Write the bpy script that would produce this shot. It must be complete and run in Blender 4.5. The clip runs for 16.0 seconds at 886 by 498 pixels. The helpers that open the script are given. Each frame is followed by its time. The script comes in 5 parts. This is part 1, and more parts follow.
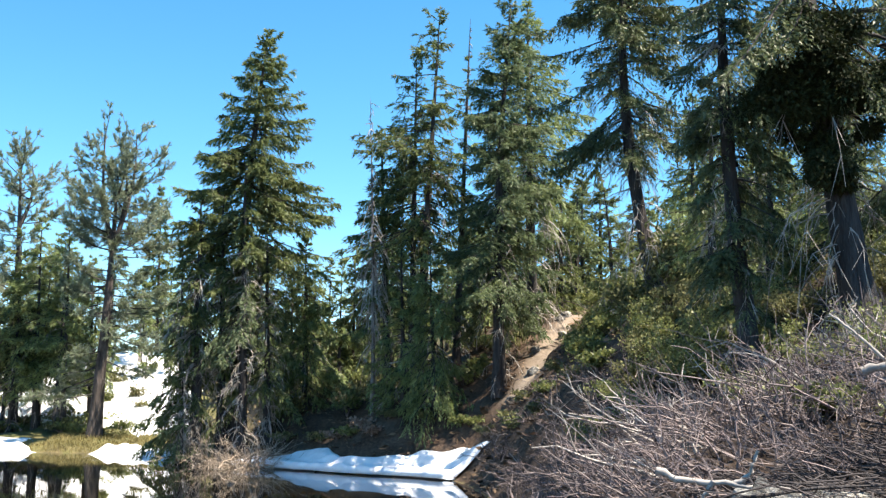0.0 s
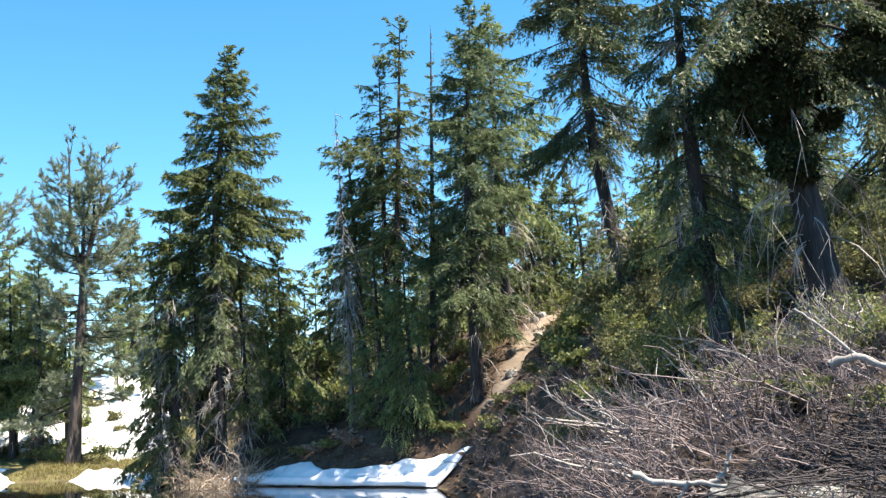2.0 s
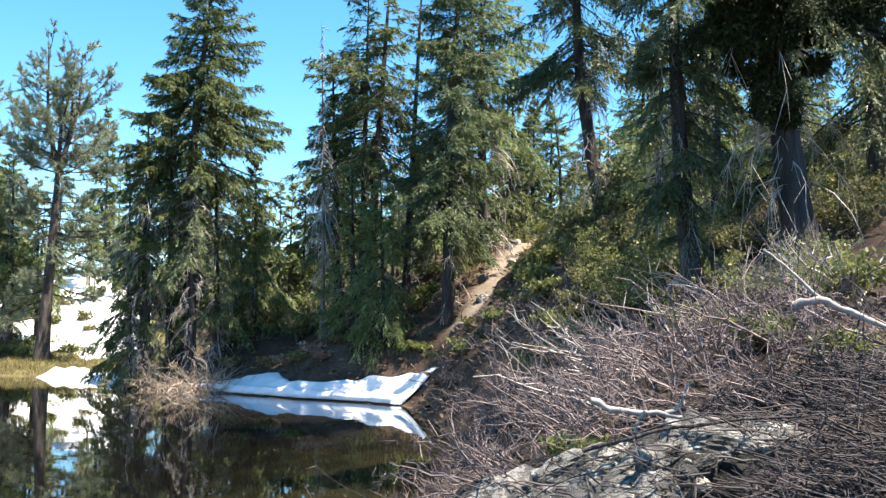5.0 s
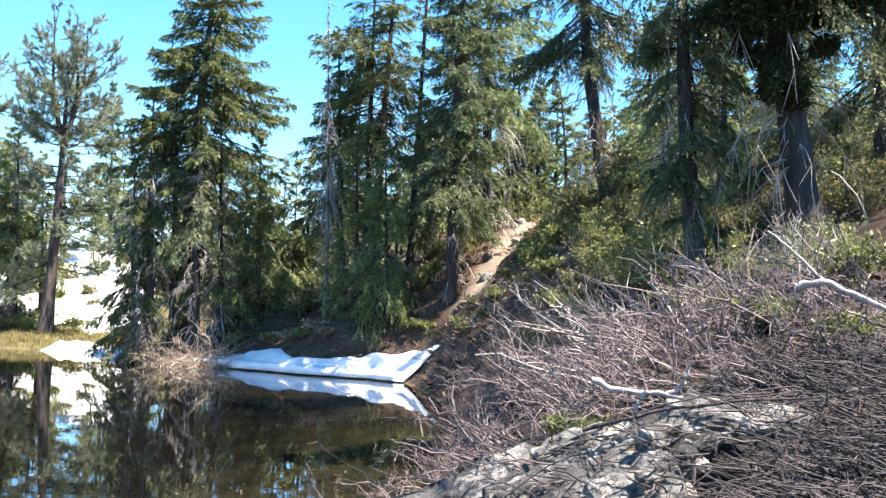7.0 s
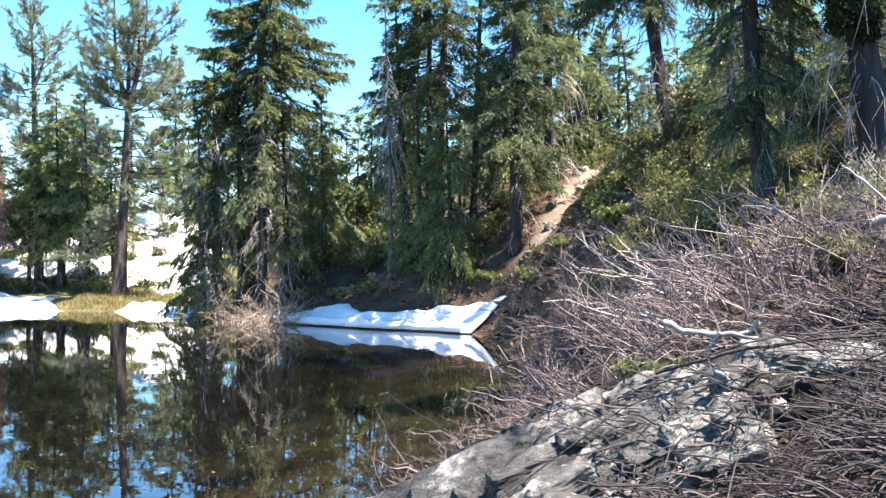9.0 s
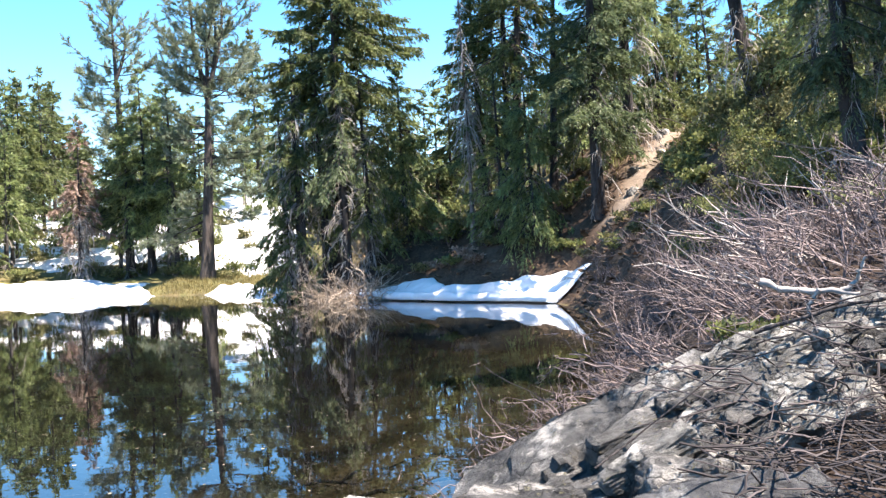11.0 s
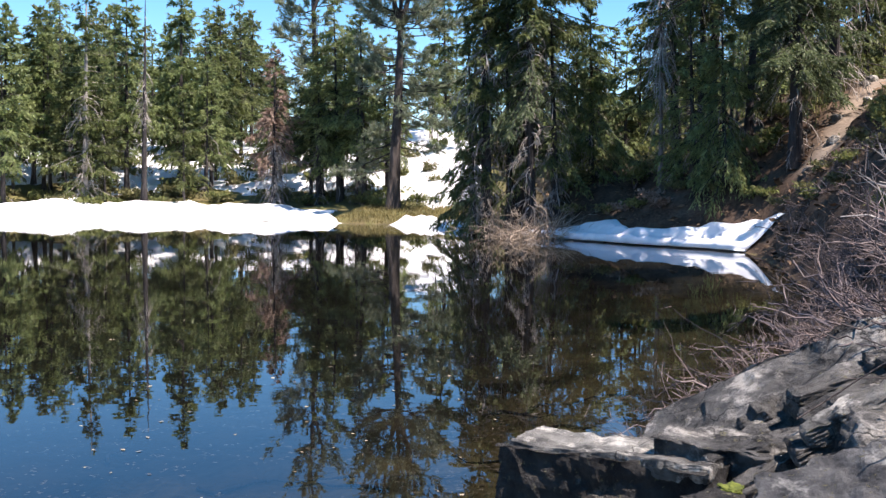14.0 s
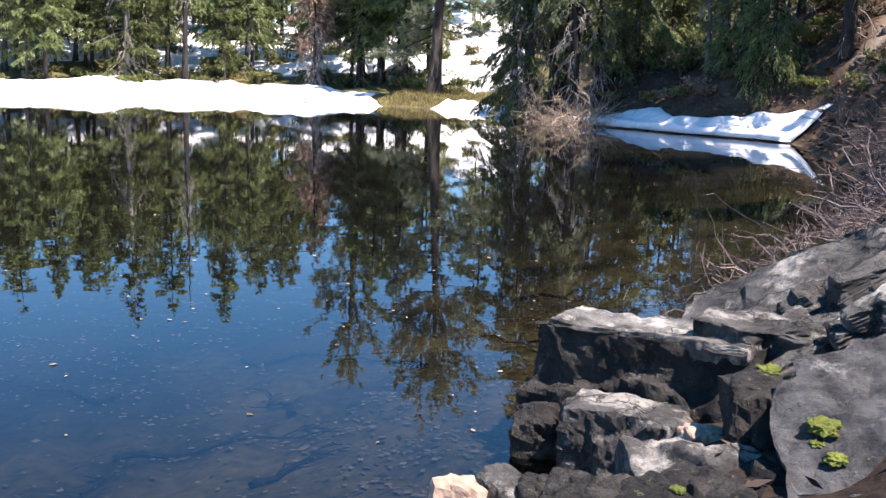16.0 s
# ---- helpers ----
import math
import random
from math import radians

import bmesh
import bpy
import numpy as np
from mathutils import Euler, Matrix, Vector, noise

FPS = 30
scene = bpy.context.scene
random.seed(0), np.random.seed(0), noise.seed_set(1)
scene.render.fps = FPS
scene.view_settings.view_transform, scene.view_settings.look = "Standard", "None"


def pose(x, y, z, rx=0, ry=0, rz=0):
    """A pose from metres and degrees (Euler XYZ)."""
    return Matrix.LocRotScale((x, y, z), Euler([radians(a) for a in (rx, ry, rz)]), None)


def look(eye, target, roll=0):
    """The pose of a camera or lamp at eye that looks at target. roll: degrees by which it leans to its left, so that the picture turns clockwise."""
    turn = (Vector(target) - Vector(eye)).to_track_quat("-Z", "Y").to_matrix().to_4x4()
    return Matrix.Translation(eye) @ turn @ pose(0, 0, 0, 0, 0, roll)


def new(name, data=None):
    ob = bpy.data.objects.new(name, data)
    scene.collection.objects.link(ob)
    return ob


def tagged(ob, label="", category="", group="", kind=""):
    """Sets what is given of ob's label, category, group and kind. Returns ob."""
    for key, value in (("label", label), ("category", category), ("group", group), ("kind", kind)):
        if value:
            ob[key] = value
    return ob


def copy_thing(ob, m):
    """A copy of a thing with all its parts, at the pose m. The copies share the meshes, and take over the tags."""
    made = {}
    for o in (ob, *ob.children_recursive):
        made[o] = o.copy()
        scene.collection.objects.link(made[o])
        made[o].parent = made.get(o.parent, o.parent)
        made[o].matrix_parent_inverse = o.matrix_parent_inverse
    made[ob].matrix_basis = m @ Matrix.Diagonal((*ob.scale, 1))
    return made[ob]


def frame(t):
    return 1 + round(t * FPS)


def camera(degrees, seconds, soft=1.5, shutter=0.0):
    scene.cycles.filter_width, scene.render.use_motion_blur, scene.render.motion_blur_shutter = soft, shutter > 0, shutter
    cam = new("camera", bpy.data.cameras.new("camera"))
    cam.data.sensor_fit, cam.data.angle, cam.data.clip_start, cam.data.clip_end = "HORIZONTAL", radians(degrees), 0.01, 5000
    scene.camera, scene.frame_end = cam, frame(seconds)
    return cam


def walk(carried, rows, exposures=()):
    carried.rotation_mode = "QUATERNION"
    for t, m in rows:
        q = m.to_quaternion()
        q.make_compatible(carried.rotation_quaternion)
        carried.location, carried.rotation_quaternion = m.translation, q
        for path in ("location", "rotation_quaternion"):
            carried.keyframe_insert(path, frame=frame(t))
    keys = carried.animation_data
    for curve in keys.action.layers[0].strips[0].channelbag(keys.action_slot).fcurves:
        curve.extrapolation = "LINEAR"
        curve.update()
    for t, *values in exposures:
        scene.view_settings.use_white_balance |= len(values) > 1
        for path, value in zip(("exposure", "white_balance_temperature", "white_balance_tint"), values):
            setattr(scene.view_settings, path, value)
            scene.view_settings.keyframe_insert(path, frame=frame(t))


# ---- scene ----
cam = camera(44.36, 16.0, soft=1.4)
walk(cam, [
    (0.0, pose(-0.090, -0.027, 2.288, 98.52, -0.88, 0.20)),
    (0.5, pose(-0.084, -0.053, 2.314, 98.60, 0.24, 0.14)),
    (1.0, pose(-0.076, -0.057, 2.330, 98.58, 1.24, 0.04)),
    (1.5, pose(-0.056, -0.063, 2.351, 98.52, 1.65, -0.37)),
    (2.0, pose(-0.046, -0.086, 2.365, 98.75, 2.29, -0.77)),
    (2.5, pose(-0.044, -0.116, 2.365, 98.71, 1.77, -1.26)),
    (3.0, pose(-0.016, -0.132, 2.382, 98.25, 2.08, -1.87)),
    (3.5, pose(-0.016, -0.133, 2.363, 96.49, 1.07, -1.63)),
    (6.0, pose(-0.011, -0.056, 2.332, 94.20, -1.76, -2.79)),
    (6.5, pose(-0.008, -0.061, 2.333, 93.75, -1.12, -2.78)),
    (7.0, pose(0.001, -0.060, 2.329, 93.52, -1.95, -2.18)),
    (7.5, pose(0.002, -0.040, 2.309, 92.31, 0.40, -0.80)),
    (8.0, pose(0.000, 0.000, 2.300, 91.84, 0.37, 0.01)),
    (10.5, pose(-0.044, 0.016, 2.280, 89.83, 1.31, 3.88)),
    (11.0, pose(-0.071, 0.009, 2.271, 89.58, 2.19, 5.52)),
    (11.5, pose(-0.109, 0.029, 2.247, 88.13, 1.43, 8.83)),
    (12.0, pose(-0.134, 0.005, 2.241, 87.27, 0.26, 11.26)),
    (12.5, pose(-0.147, -0.001, 2.233, 86.70, -0.25, 11.88)),
    (13.0, pose(-0.182, -0.016, 2.239, 86.76, -0.48, 13.41)),
    (13.5, pose(-0.208, -0.042, 2.245, 86.72, -0.95, 14.23)),
    (14.0, pose(-0.222, -0.070, 2.249, 86.46, -0.50, 15.00)),
    (14.5, pose(-0.230, -0.083, 2.241, 85.09, -0.74, 15.46)),
    (15.0, pose(-0.233, -0.088, 2.229, 82.91, -1.02, 15.73)),
    (15.5, pose(-0.240, -0.098, 2.216, 81.64, -1.06, 16.32)),
    (16.0, pose(-0.247, -0.101, 2.200, 80.42, -1.54, 17.16)),
], [(0.0, 1.55, 7250, 12), (3.5, 1.65, 7200, 13), (6.0, 1.80, 7150, 16), (7.0, 2.02, 7080, 18), (11.0, 1.90, 7050, 18), (12.5, 1.48, 6950, 20), (13.0, 1.53, 6950, 21), (14.0, 1.12, 6900, 22), (15.5, 1.32, 6900, 24), (16.0, 1.32, 6900, 24)])

# ---- light ----
SUN_AZ, SUN_EL = 106.0, 61.0            # degrees to the right of +y, and above the horizon
sun_way = Vector((math.sin(radians(SUN_AZ)) * math.cos(radians(SUN_EL)), math.cos(radians(SUN_AZ)) * math.cos(radians(SUN_EL)), math.sin(radians(SUN_EL))))
world = bpy.data.worlds.new("world")
scene.world = world
world.use_nodes = True
sky = world.node_tree.nodes.new("ShaderNodeTexSky")
sky.sky_type, sky.sun_disc = "NISHITA", False
sky.sun_elevation, sky.sun_rotation = radians(SUN_EL), radians(SUN_AZ)
sky.altitude, sky.air_density, sky.dust_density, sky.ozone_density = 2200, 1.0, 0.0, 3.0
deep = world.node_tree.nodes.new("ShaderNodeHueSaturation")      # the deep blue of a clear mountain sky
deep.inputs["Hue"].default_value, deep.inputs["Saturation"].default_value, deep.inputs["Value"].default_value = 0.489, 1.29, 1.31
world.node_tree.links.new(sky.outputs[0], deep.inputs["Color"])
world.node_tree.links.new(deep.outputs[0], world.node_tree.nodes["Background"].inputs[0])
world.node_tree.nodes["Background"].inputs[1].default_value = 0.088
sun = new("sun", bpy.data.lights.new("sun", "SUN"))
sun.data.energy, sun.data.angle, sun.data.color = 5.0, radians(0.55), (1.0, 0.95, 0.87)
sun.matrix_world = look(sun_way * 60, (0, 0, 0))


# ---- materials ----
def link(nt, a, b):
    nt.links.new(a, b)


def surface(name, dark, light, scale=4.0, rough=0.85, bump=0.3, fine=40.0, island=0.0, translucent=0.0, spec=0.3, third=None, third_scale=1.0, third_cut=0.55, dist=0.03, grain=None):
    """A natural surface: two colours mixed by noise at two scales, a third in patches, with fine relief."""
    m = bpy.data.materials.new(name)
    m.use_nodes = True
    nt = m.node_tree
    N = nt.nodes
    bsdf = N["Principled BSDF"]
    geo = N.new("ShaderNodeNewGeometry")
    n1 = N.new("ShaderNodeTexNoise")
    n1.inputs["Scale"].default_value, n1.inputs["Detail"].default_value = scale, 5
    n2 = N.new("ShaderNodeTexNoise")
    n2.inputs["Scale"].default_value, n2.inputs["Detail"].default_value = fine, 4
    place = geo.outputs["Position"]
    if grain:                                  # drawn out along one way, as bark is
        way = N.new("ShaderNodeVectorMath")
        way.operation = "MULTIPLY"
        way.inputs[1].default_value = grain
        link(nt, place, way.inputs[0])
        place = way.outputs[0]
    link(nt, place, n1.inputs["Vector"])
    link(nt, place, n2.inputs["Vector"])
    add = N.new("ShaderNodeMath")
    add.operation = "MULTIPLY_ADD"
    add.inputs[1].default_value = 0.45
    link(nt, n2.outputs[0], add.inputs[0])
    link(nt, n1.outputs[0], add.inputs[2])
    fac = add.outputs[0]
    if island:
        a2 = N.new("ShaderNodeMath")
        a2.operation = "MULTIPLY_ADD"
        a2.inputs[1].default_value = island
        link(nt, geo.outputs["Random Per Island"], a2.inputs[0])
        link(nt, fac, a2.inputs[2])
        fac = a2.outputs[0]
    ramp = N.new("ShaderNodeMapRange")
    lo = 0.45
    ramp.inputs[1].default_value, ramp.inputs[2].default_value = lo + island * 0.2, lo + 0.52 + island * 0.85
    link(nt, fac, ramp.inputs[0])
    mix = N.new("ShaderNodeMix")
    mix.data_type = "RGBA"
    mix.inputs[6].default_value, mix.inputs[7].default_value = (*dark, 1), (*light, 1)
    link(nt, ramp.outputs[0], mix.inputs[0])
    col = mix.outputs[2]
    if third:
        n3 = N.new("ShaderNodeTexNoise")
        n3.inputs["Scale"].default_value, n3.inputs["Detail"].default_value = third_scale, 6
        link(nt, geo.outputs["Position"], n3.inputs["Vector"])
        r3 = N.new("ShaderNodeMapRange")
        r3.inputs[1].default_value, r3.inputs[2].default_value = third_cut, third_cut + 0.08
        link(nt, n3.outputs[0], r3.inputs[0])
        m3 = N.new("ShaderNodeMix")
        m3.data_type = "RGBA"
        m3.inputs[7].default_value = (*third, 1)
        link(nt, r3.outputs[0], m3.inputs[0])
        link(nt, col, m3.inputs[6])
        col = m3.outputs[2]
    link(nt, col, bsdf.inputs["Base Color"])
    bsdf.inputs["Roughness"].default_value = rough
    bsdf.inputs["Specular IOR Level"].default_value = spec
    if bump:
        b = N.new("ShaderNodeBump")
        b.inputs["Strength"].default_value, b.inputs["Distance"].default_value = bump, dist
        link(nt, fac, b.inputs["Height"])
        link(nt, b.outputs[0], bsdf.inputs["Normal"])
    if translucent:
        tr = N.new("ShaderNodeBsdfTranslucent")
        link(nt, col, tr.inputs[0])
        ms = N.new("ShaderNodeMixShader")
        ms.inputs[0].default_value = translucent
        link(nt, bsdf.outputs[0], ms.inputs[1])
        link(nt, tr.outputs[0], ms.inputs[2])
        link(nt, ms.outputs[0], N["Material Output"].inputs[0])
    return m


FIR = surface("fir_needles", (0.026, 0.037, 0.016), (0.255, 0.300, 0.110), 2.2, 0.5, 0, 7, 0.5, 0.45, 0.4)
FIR_BLUE = surface("fir_needles_bluish", (0.024, 0.038, 0.022), (0.225, 0.285, 0.135), 2.2, 0.5, 0, 7, 0.5, 0.45, 0.4)
PINE = surface("pine_needles", (0.085, 0.11, 0.075), (0.33, 0.375, 0.235), 1.6, 0.55, 0, 7, 0.5, 0.35, 0.4)
RUST = surface("dead_needles", (0.15, 0.10, 0.075), (0.40, 0.295, 0.235), 1.6, 0.8, 0, 6, 0.6, 0.2, 0.1)
LEAF = surface("shrub_leaves", (0.045, 0.065, 0.020), (0.30, 0.32, 0.115), 1.5, 0.5, 0, 9, 0.7, 0.4, 0.35)
HEATH = surface("heath_leaves", (0.05, 0.058, 0.025), (0.26, 0.245, 0.11), 1.5, 0.7, 0, 9, 0.7, 0.3, 0.2)
# a darker green than the other firs, for the right-hand slope
FIR_DEEP = surface("dark_green_needles", (0.018, 0.027, 0.013), (0.195, 0.235, 0.105), 2.4, 0.5, 0, 8, 0.5, 0.35, 0.4)
# paler copy of the fir needles; its colour adds light to dim trees
FIR_PALE = surface("pale_lit_fir_needles", (0.055, 0.080, 0.032), (0.36, 0.43, 0.17), 1.8, 0.5, 0, 7, 0.5, 0.45, 0.4)
# needles darkened so the hanging clumps carry their shade in the colour
FIR_SHADED = surface("shaded_fir_needles", (0.010, 0.016, 0.007), (0.05, 0.062, 0.022), 0.8, 0.7, 0, 6, 0.9, 0.15, 0.2)
BARK = surface("fir_bark", (0.018, 0.016, 0.016), (0.085, 0.075, 0.072), 7.0, 0.95, 1.0, 26, dist=0.10, grain=(1, 1, 0.18))
BARK_RED = surface("pine_bark", (0.026, 0.023, 0.022), (0.125, 0.102, 0.09), 6.0, 0.95, 1.0, 22, dist=0.10, grain=(1, 1, 0.2))
SILVER = surface("weathered_dead_wood", (0.16, 0.14, 0.125), (0.50, 0.46, 0.42), 2.0, 0.9, 0.4, 30, island=0.5)
SNAG = surface("standing_dead_wood", (0.05, 0.042, 0.038), (0.26, 0.23, 0.21), 6.0, 0.9, 0.7, 24, dist=0.04, grain=(1, 1, 0.2))
TWIG = surface("bare_twig_bark", (0.010, 0.008, 0.008), (0.31, 0.245, 0.235), 1.2, 0.65, 0, 12, island=0.9)
TWIG_GREY = surface("grey_twig_bark", (0.016, 0.014, 0.014), (0.12, 0.102, 0.10), 1.2, 0.85, 0, 12, island=0.9)
def rock_material(name, dark, mid, pale, pale_cut, scale=3.0, cracks=0.014):
    """Weathered stone: mottled grey, bleached and lichen patches, dark cracks, gritty relief."""
    m = bpy.data.materials.new(name)
    m.use_nodes = True
    nt = m.node_tree
    N = nt.nodes
    bsdf = N["Principled BSDF"]
    geo = N.new("ShaderNodeNewGeometry")

    def tex(sc, detail, rough_):
        n = N.new("ShaderNodeTexNoise")
        n.inputs["Scale"].default_value, n.inputs["Detail"].default_value, n.inputs["Roughness"].default_value = sc, detail, rough_
        link(nt, geo.outputs["Position"], n.inputs["Vector"])
        return n.outputs[0]

    def span(src, lo, hi):
        r = N.new("ShaderNodeMapRange")
        r.inputs[1].default_value, r.inputs[2].default_value = lo, hi
        link(nt, src, r.inputs[0])
        return r.outputs[0]

    def blend(f, a, b):
        x = N.new("ShaderNodeMix")
        x.data_type = "RGBA"
        for slot, v in ((0, f), (6, a), (7, b)):
            if isinstance(v, tuple):
                x.inputs[slot].default_value = (*v, 1)
            else:
                link(nt, v, x.inputs[slot])
        return x.outputs[2]

    base = blend(span(tex(scale, 9, 0.68), 0.36, 0.64), dark, mid)
    col = blend(span(tex(scale * 0.8, 10, 0.72), pale_cut, pale_cut + 0.10), base, pale)
    col = blend(span(tex(scale * 6, 6, 0.7), 0.60, 0.66), col, (0.16, 0.15, 0.09))
    vor = N.new("ShaderNodeTexVoronoi")
    vor.feature = "DISTANCE_TO_EDGE"
    vor.inputs["Scale"].default_value = 2.1
    warp = N.new("ShaderNodeMix")
    warp.data_type = "VECTOR"
    warp.inputs[0].default_value = 0.3
    nz = N.new("ShaderNodeTexNoise")
    nz.inputs["Scale"].default_value, nz.inputs["Detail"].default_value = 4.0, 5
    link(nt, geo.outputs["Position"], nz.inputs["Vector"])
    link(nt, geo.outputs["Position"], warp.inputs[4])
    link(nt, nz.outputs["Color"], warp.inputs[5])
    link(nt, warp.outputs[1], vor.inputs["Vector"])
    crack = span(vor.outputs["Distance"], 0.0, cracks)
    col = blend(crack, dark, col)
    link(nt, col, bsdf.inputs["Base Color"])
    bsdf.inputs["Roughness"].default_value, bsdf.inputs["Specular IOR Level"].default_value = 0.88, 0.25
    prev = None
    for src, dist, power in ((tex(7, 10, 0.75), 0.09, 0.9), (crack, 0.02, 0.7), (tex(48, 6, 0.7), 0.02, 0.8)):
        b = N.new("ShaderNodeBump")
        b.inputs["Strength"].default_value, b.inputs["Distance"].default_value = power, dist
        link(nt, src, b.inputs["Height"])
        if prev:
            link(nt, prev, b.inputs["Normal"])
        prev = b.outputs[0]
    link(nt, prev, bsdf.inputs["Normal"])
    return m


ROCK = rock_material("grey_rock", (0.025, 0.026, 0.027), (0.17, 0.167, 0.158), (0.46, 0.44, 0.40), 0.51)
# pale stone, lightened further so the ledge cap reads as sunlit
ROCK_PALE = rock_material("pale_weathered_lit_rock", (0.05, 0.05, 0.048), (0.31, 0.305, 0.28), (0.62, 0.60, 0.54), 0.50, 4.2)
# darkened until the ledge's front holds its shade in the rock colour
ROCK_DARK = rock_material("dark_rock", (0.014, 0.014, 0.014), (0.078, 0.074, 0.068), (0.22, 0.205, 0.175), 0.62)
ROCK_SLAB = rock_material("blue_grey_rock", (0.036, 0.038, 0.042), (0.155, 0.158, 0.16), (0.31, 0.31, 0.295), 0.57, 5.5, 0.003)
ROCK_TAN = surface("tan_rock", (0.2, 0.12, 0.08), (0.46, 0.34, 0.26), 5, 0.9, 0.7, 24)
MOSS = surface("lichen_moss", (0.035, 0.05, 0.010), (0.16, 0.185, 0.035), 14, 0.95, 1.0, 60, dist=0.02)
SNOW = surface("old_snow", (0.72, 0.74, 0.77), (0.86, 0.87, 0.88), 1.1, 0.7, 0.5, 7, spec=0.2, third=(0.62, 0.58, 0.50), third_scale=1.7, third_cut=0.68, dist=0.05)
DEAD_TAN = surface("tan_dead_branch", (0.16, 0.12, 0.09), (0.52, 0.43, 0.34), 1.2, 0.85, 0, 12, island=0.9)
LITTER = surface("leaf_litter", (0.07, 0.052, 0.03), (0.50, 0.42, 0.29), 8, 0.8, 0, 30, island=0.9)


def ground_material():
    """Forest floor, trail soil, grass, pond bed and painted brush shade, mixed by the masks stored on the sheet."""
    m = bpy.data.materials.new("forest_floor")
    m.use_nodes = True
    nt = m.node_tree
    N = nt.nodes
    bsdf = N["Principled BSDF"]
    geo = N.new("ShaderNodeNewGeometry")
    noises = []
    for sc, de in ((0.9, 6), (9.0, 6), (45.0, 4)):
        n = N.new("ShaderNodeTexNoise")
        n.inputs["Scale"].default_value, n.inputs["Detail"].default_value = sc, de
        link(nt, geo.outputs["Position"], n.inputs["Vector"])
        noises.append(n)
    acc = N.new("ShaderNodeMath")
    acc.operation = "MULTIPLY_ADD"
    acc.inputs[1].default_value = 0.7
    link(nt, noises[1].outputs[0], acc.inputs[0])
    link(nt, noises[0].outputs[0], acc.inputs[2])
    rng = N.new("ShaderNodeMapRange")
    rng.inputs[1].default_value, rng.inputs[2].default_value = 0.55, 1.15
    link(nt, acc.outputs[0], rng.inputs[0])

    def pair(a, b):
        x = N.new("ShaderNodeMix")
        x.data_type = "RGBA"
        x.inputs[6].default_value, x.inputs[7].default_value = (*a, 1), (*b, 1)
        link(nt, rng.outputs[0], x.inputs[0])
        return x.outputs[2]

    col = pair((0.022, 0.016, 0.012), (0.135, 0.092, 0.066))
    # the last mask darkens the near bank, painting the shade under the brush
    for mask, a, b in (("grass", (0.08, 0.085, 0.03), (0.20, 0.185, 0.075)), ("trail", (0.15, 0.118, 0.09), (0.34, 0.275, 0.215)), ("bed", (0.05, 0.042, 0.020), (0.36, 0.29, 0.14)), ("deep_bed", (0.012, 0.012, 0.009), (0.085, 0.070, 0.048)), ("brush_shade", (0.007, 0.006, 0.005), (0.062, 0.043, 0.033))):
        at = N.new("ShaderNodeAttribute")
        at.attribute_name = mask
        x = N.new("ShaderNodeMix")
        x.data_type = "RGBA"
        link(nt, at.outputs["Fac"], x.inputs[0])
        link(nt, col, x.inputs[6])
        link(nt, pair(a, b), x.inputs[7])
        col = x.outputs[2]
    link(nt, col, bsdf.inputs["Base Color"])
    bsdf.inputs["Roughness"].default_value, bsdf.inputs["Specular IOR Level"].default_value = 0.95, 0.15
    b = N.new("ShaderNodeBump")
    b.inputs["Strength"].default_value, b.inputs["Distance"].default_value = 0.7, 0.08
    link(nt, acc.outputs[0], b.inputs["Height"])
    link(nt, b.outputs[0], bsdf.inputs["Normal"])
    return m


def water_material():
    """Still clear water: mirror by Fresnel over a tinted clear body."""
    m = bpy.data.materials.new("pond_water")
    m.use_nodes = True
    nt = m.node_tree
    N = nt.nodes
    N.remove(N["Principled BSDF"])
    geo = N.new("ShaderNodeNewGeometry")
    n = N.new("ShaderNodeTexNoise")
    n.inputs["Scale"].default_value, n.inputs["Detail"].default_value = 2.2, 2
    link(nt, geo.outputs["Position"], n.inputs["Vector"])
    b = N.new("ShaderNodeBump")
    b.inputs["Strength"].default_value, b.inputs["Distance"].default_value = 0.05, 0.02
    link(nt, n.outputs[0], b.inputs["Height"])
    g = N.new("ShaderNodeBsdfGlossy")
    g.inputs["Roughness"].default_value = 0.0
    g.inputs["Color"].default_value = (0.95, 0.97, 1.0, 1)
    link(nt, b.outputs[0], g.inputs["Normal"])
    t = N.new("ShaderNodeBsdfTransparent")
    t.inputs[0].default_value = (0.30, 0.31, 0.33, 1)
    fr = N.new("ShaderNodeFresnel")
    fr.inputs[0].default_value = 1.42
    link(nt, b.outputs[0], fr.inputs["Normal"])
    ms = N.new("ShaderNodeMixShader")
    link(nt, fr.outputs[0], ms.inputs[0])
    link(nt, t.outputs[0], ms.inputs[1])
    link(nt, g.outputs[0], ms.inputs[2])
    link(nt, ms.outputs[0], N["Material Output"].inputs[0])
    return m


GROUND, WATER = ground_material(), water_material()


# ---- mesh helpers ----
def mesh_of(name, verts, faces, material, smooth=False):
    """verts (n, 3); faces (m, 3) or (m, 4)."""
    verts, faces = np.asarray(verts, np.float32), np.asarray(faces, np.int32)
    me = bpy.data.meshes.new(name)
    k = faces.shape[1]
    me.vertices.add(len(verts))
    me.vertices.foreach_set("co", verts.ravel())
    me.loops.add(faces.size)
    me.loops.foreach_set("vertex_index", faces.ravel())
    me.polygons.add(len(faces))
    me.polygons.foreach_set("loop_start", np.arange(0, faces.size, k, dtype=np.int32))
    me.polygons.foreach_set("use_smooth", np.full(len(faces), smooth))
    me.update(calc_edges=True)
    me.materials.append(material)
    return me


def add_part(name, verts, faces, material, parent=None, label="", smooth=False):
    ob = new(name, mesh_of(name, verts, faces, material, smooth))
    if parent:
        ob.parent = parent
    return tagged(ob, label)


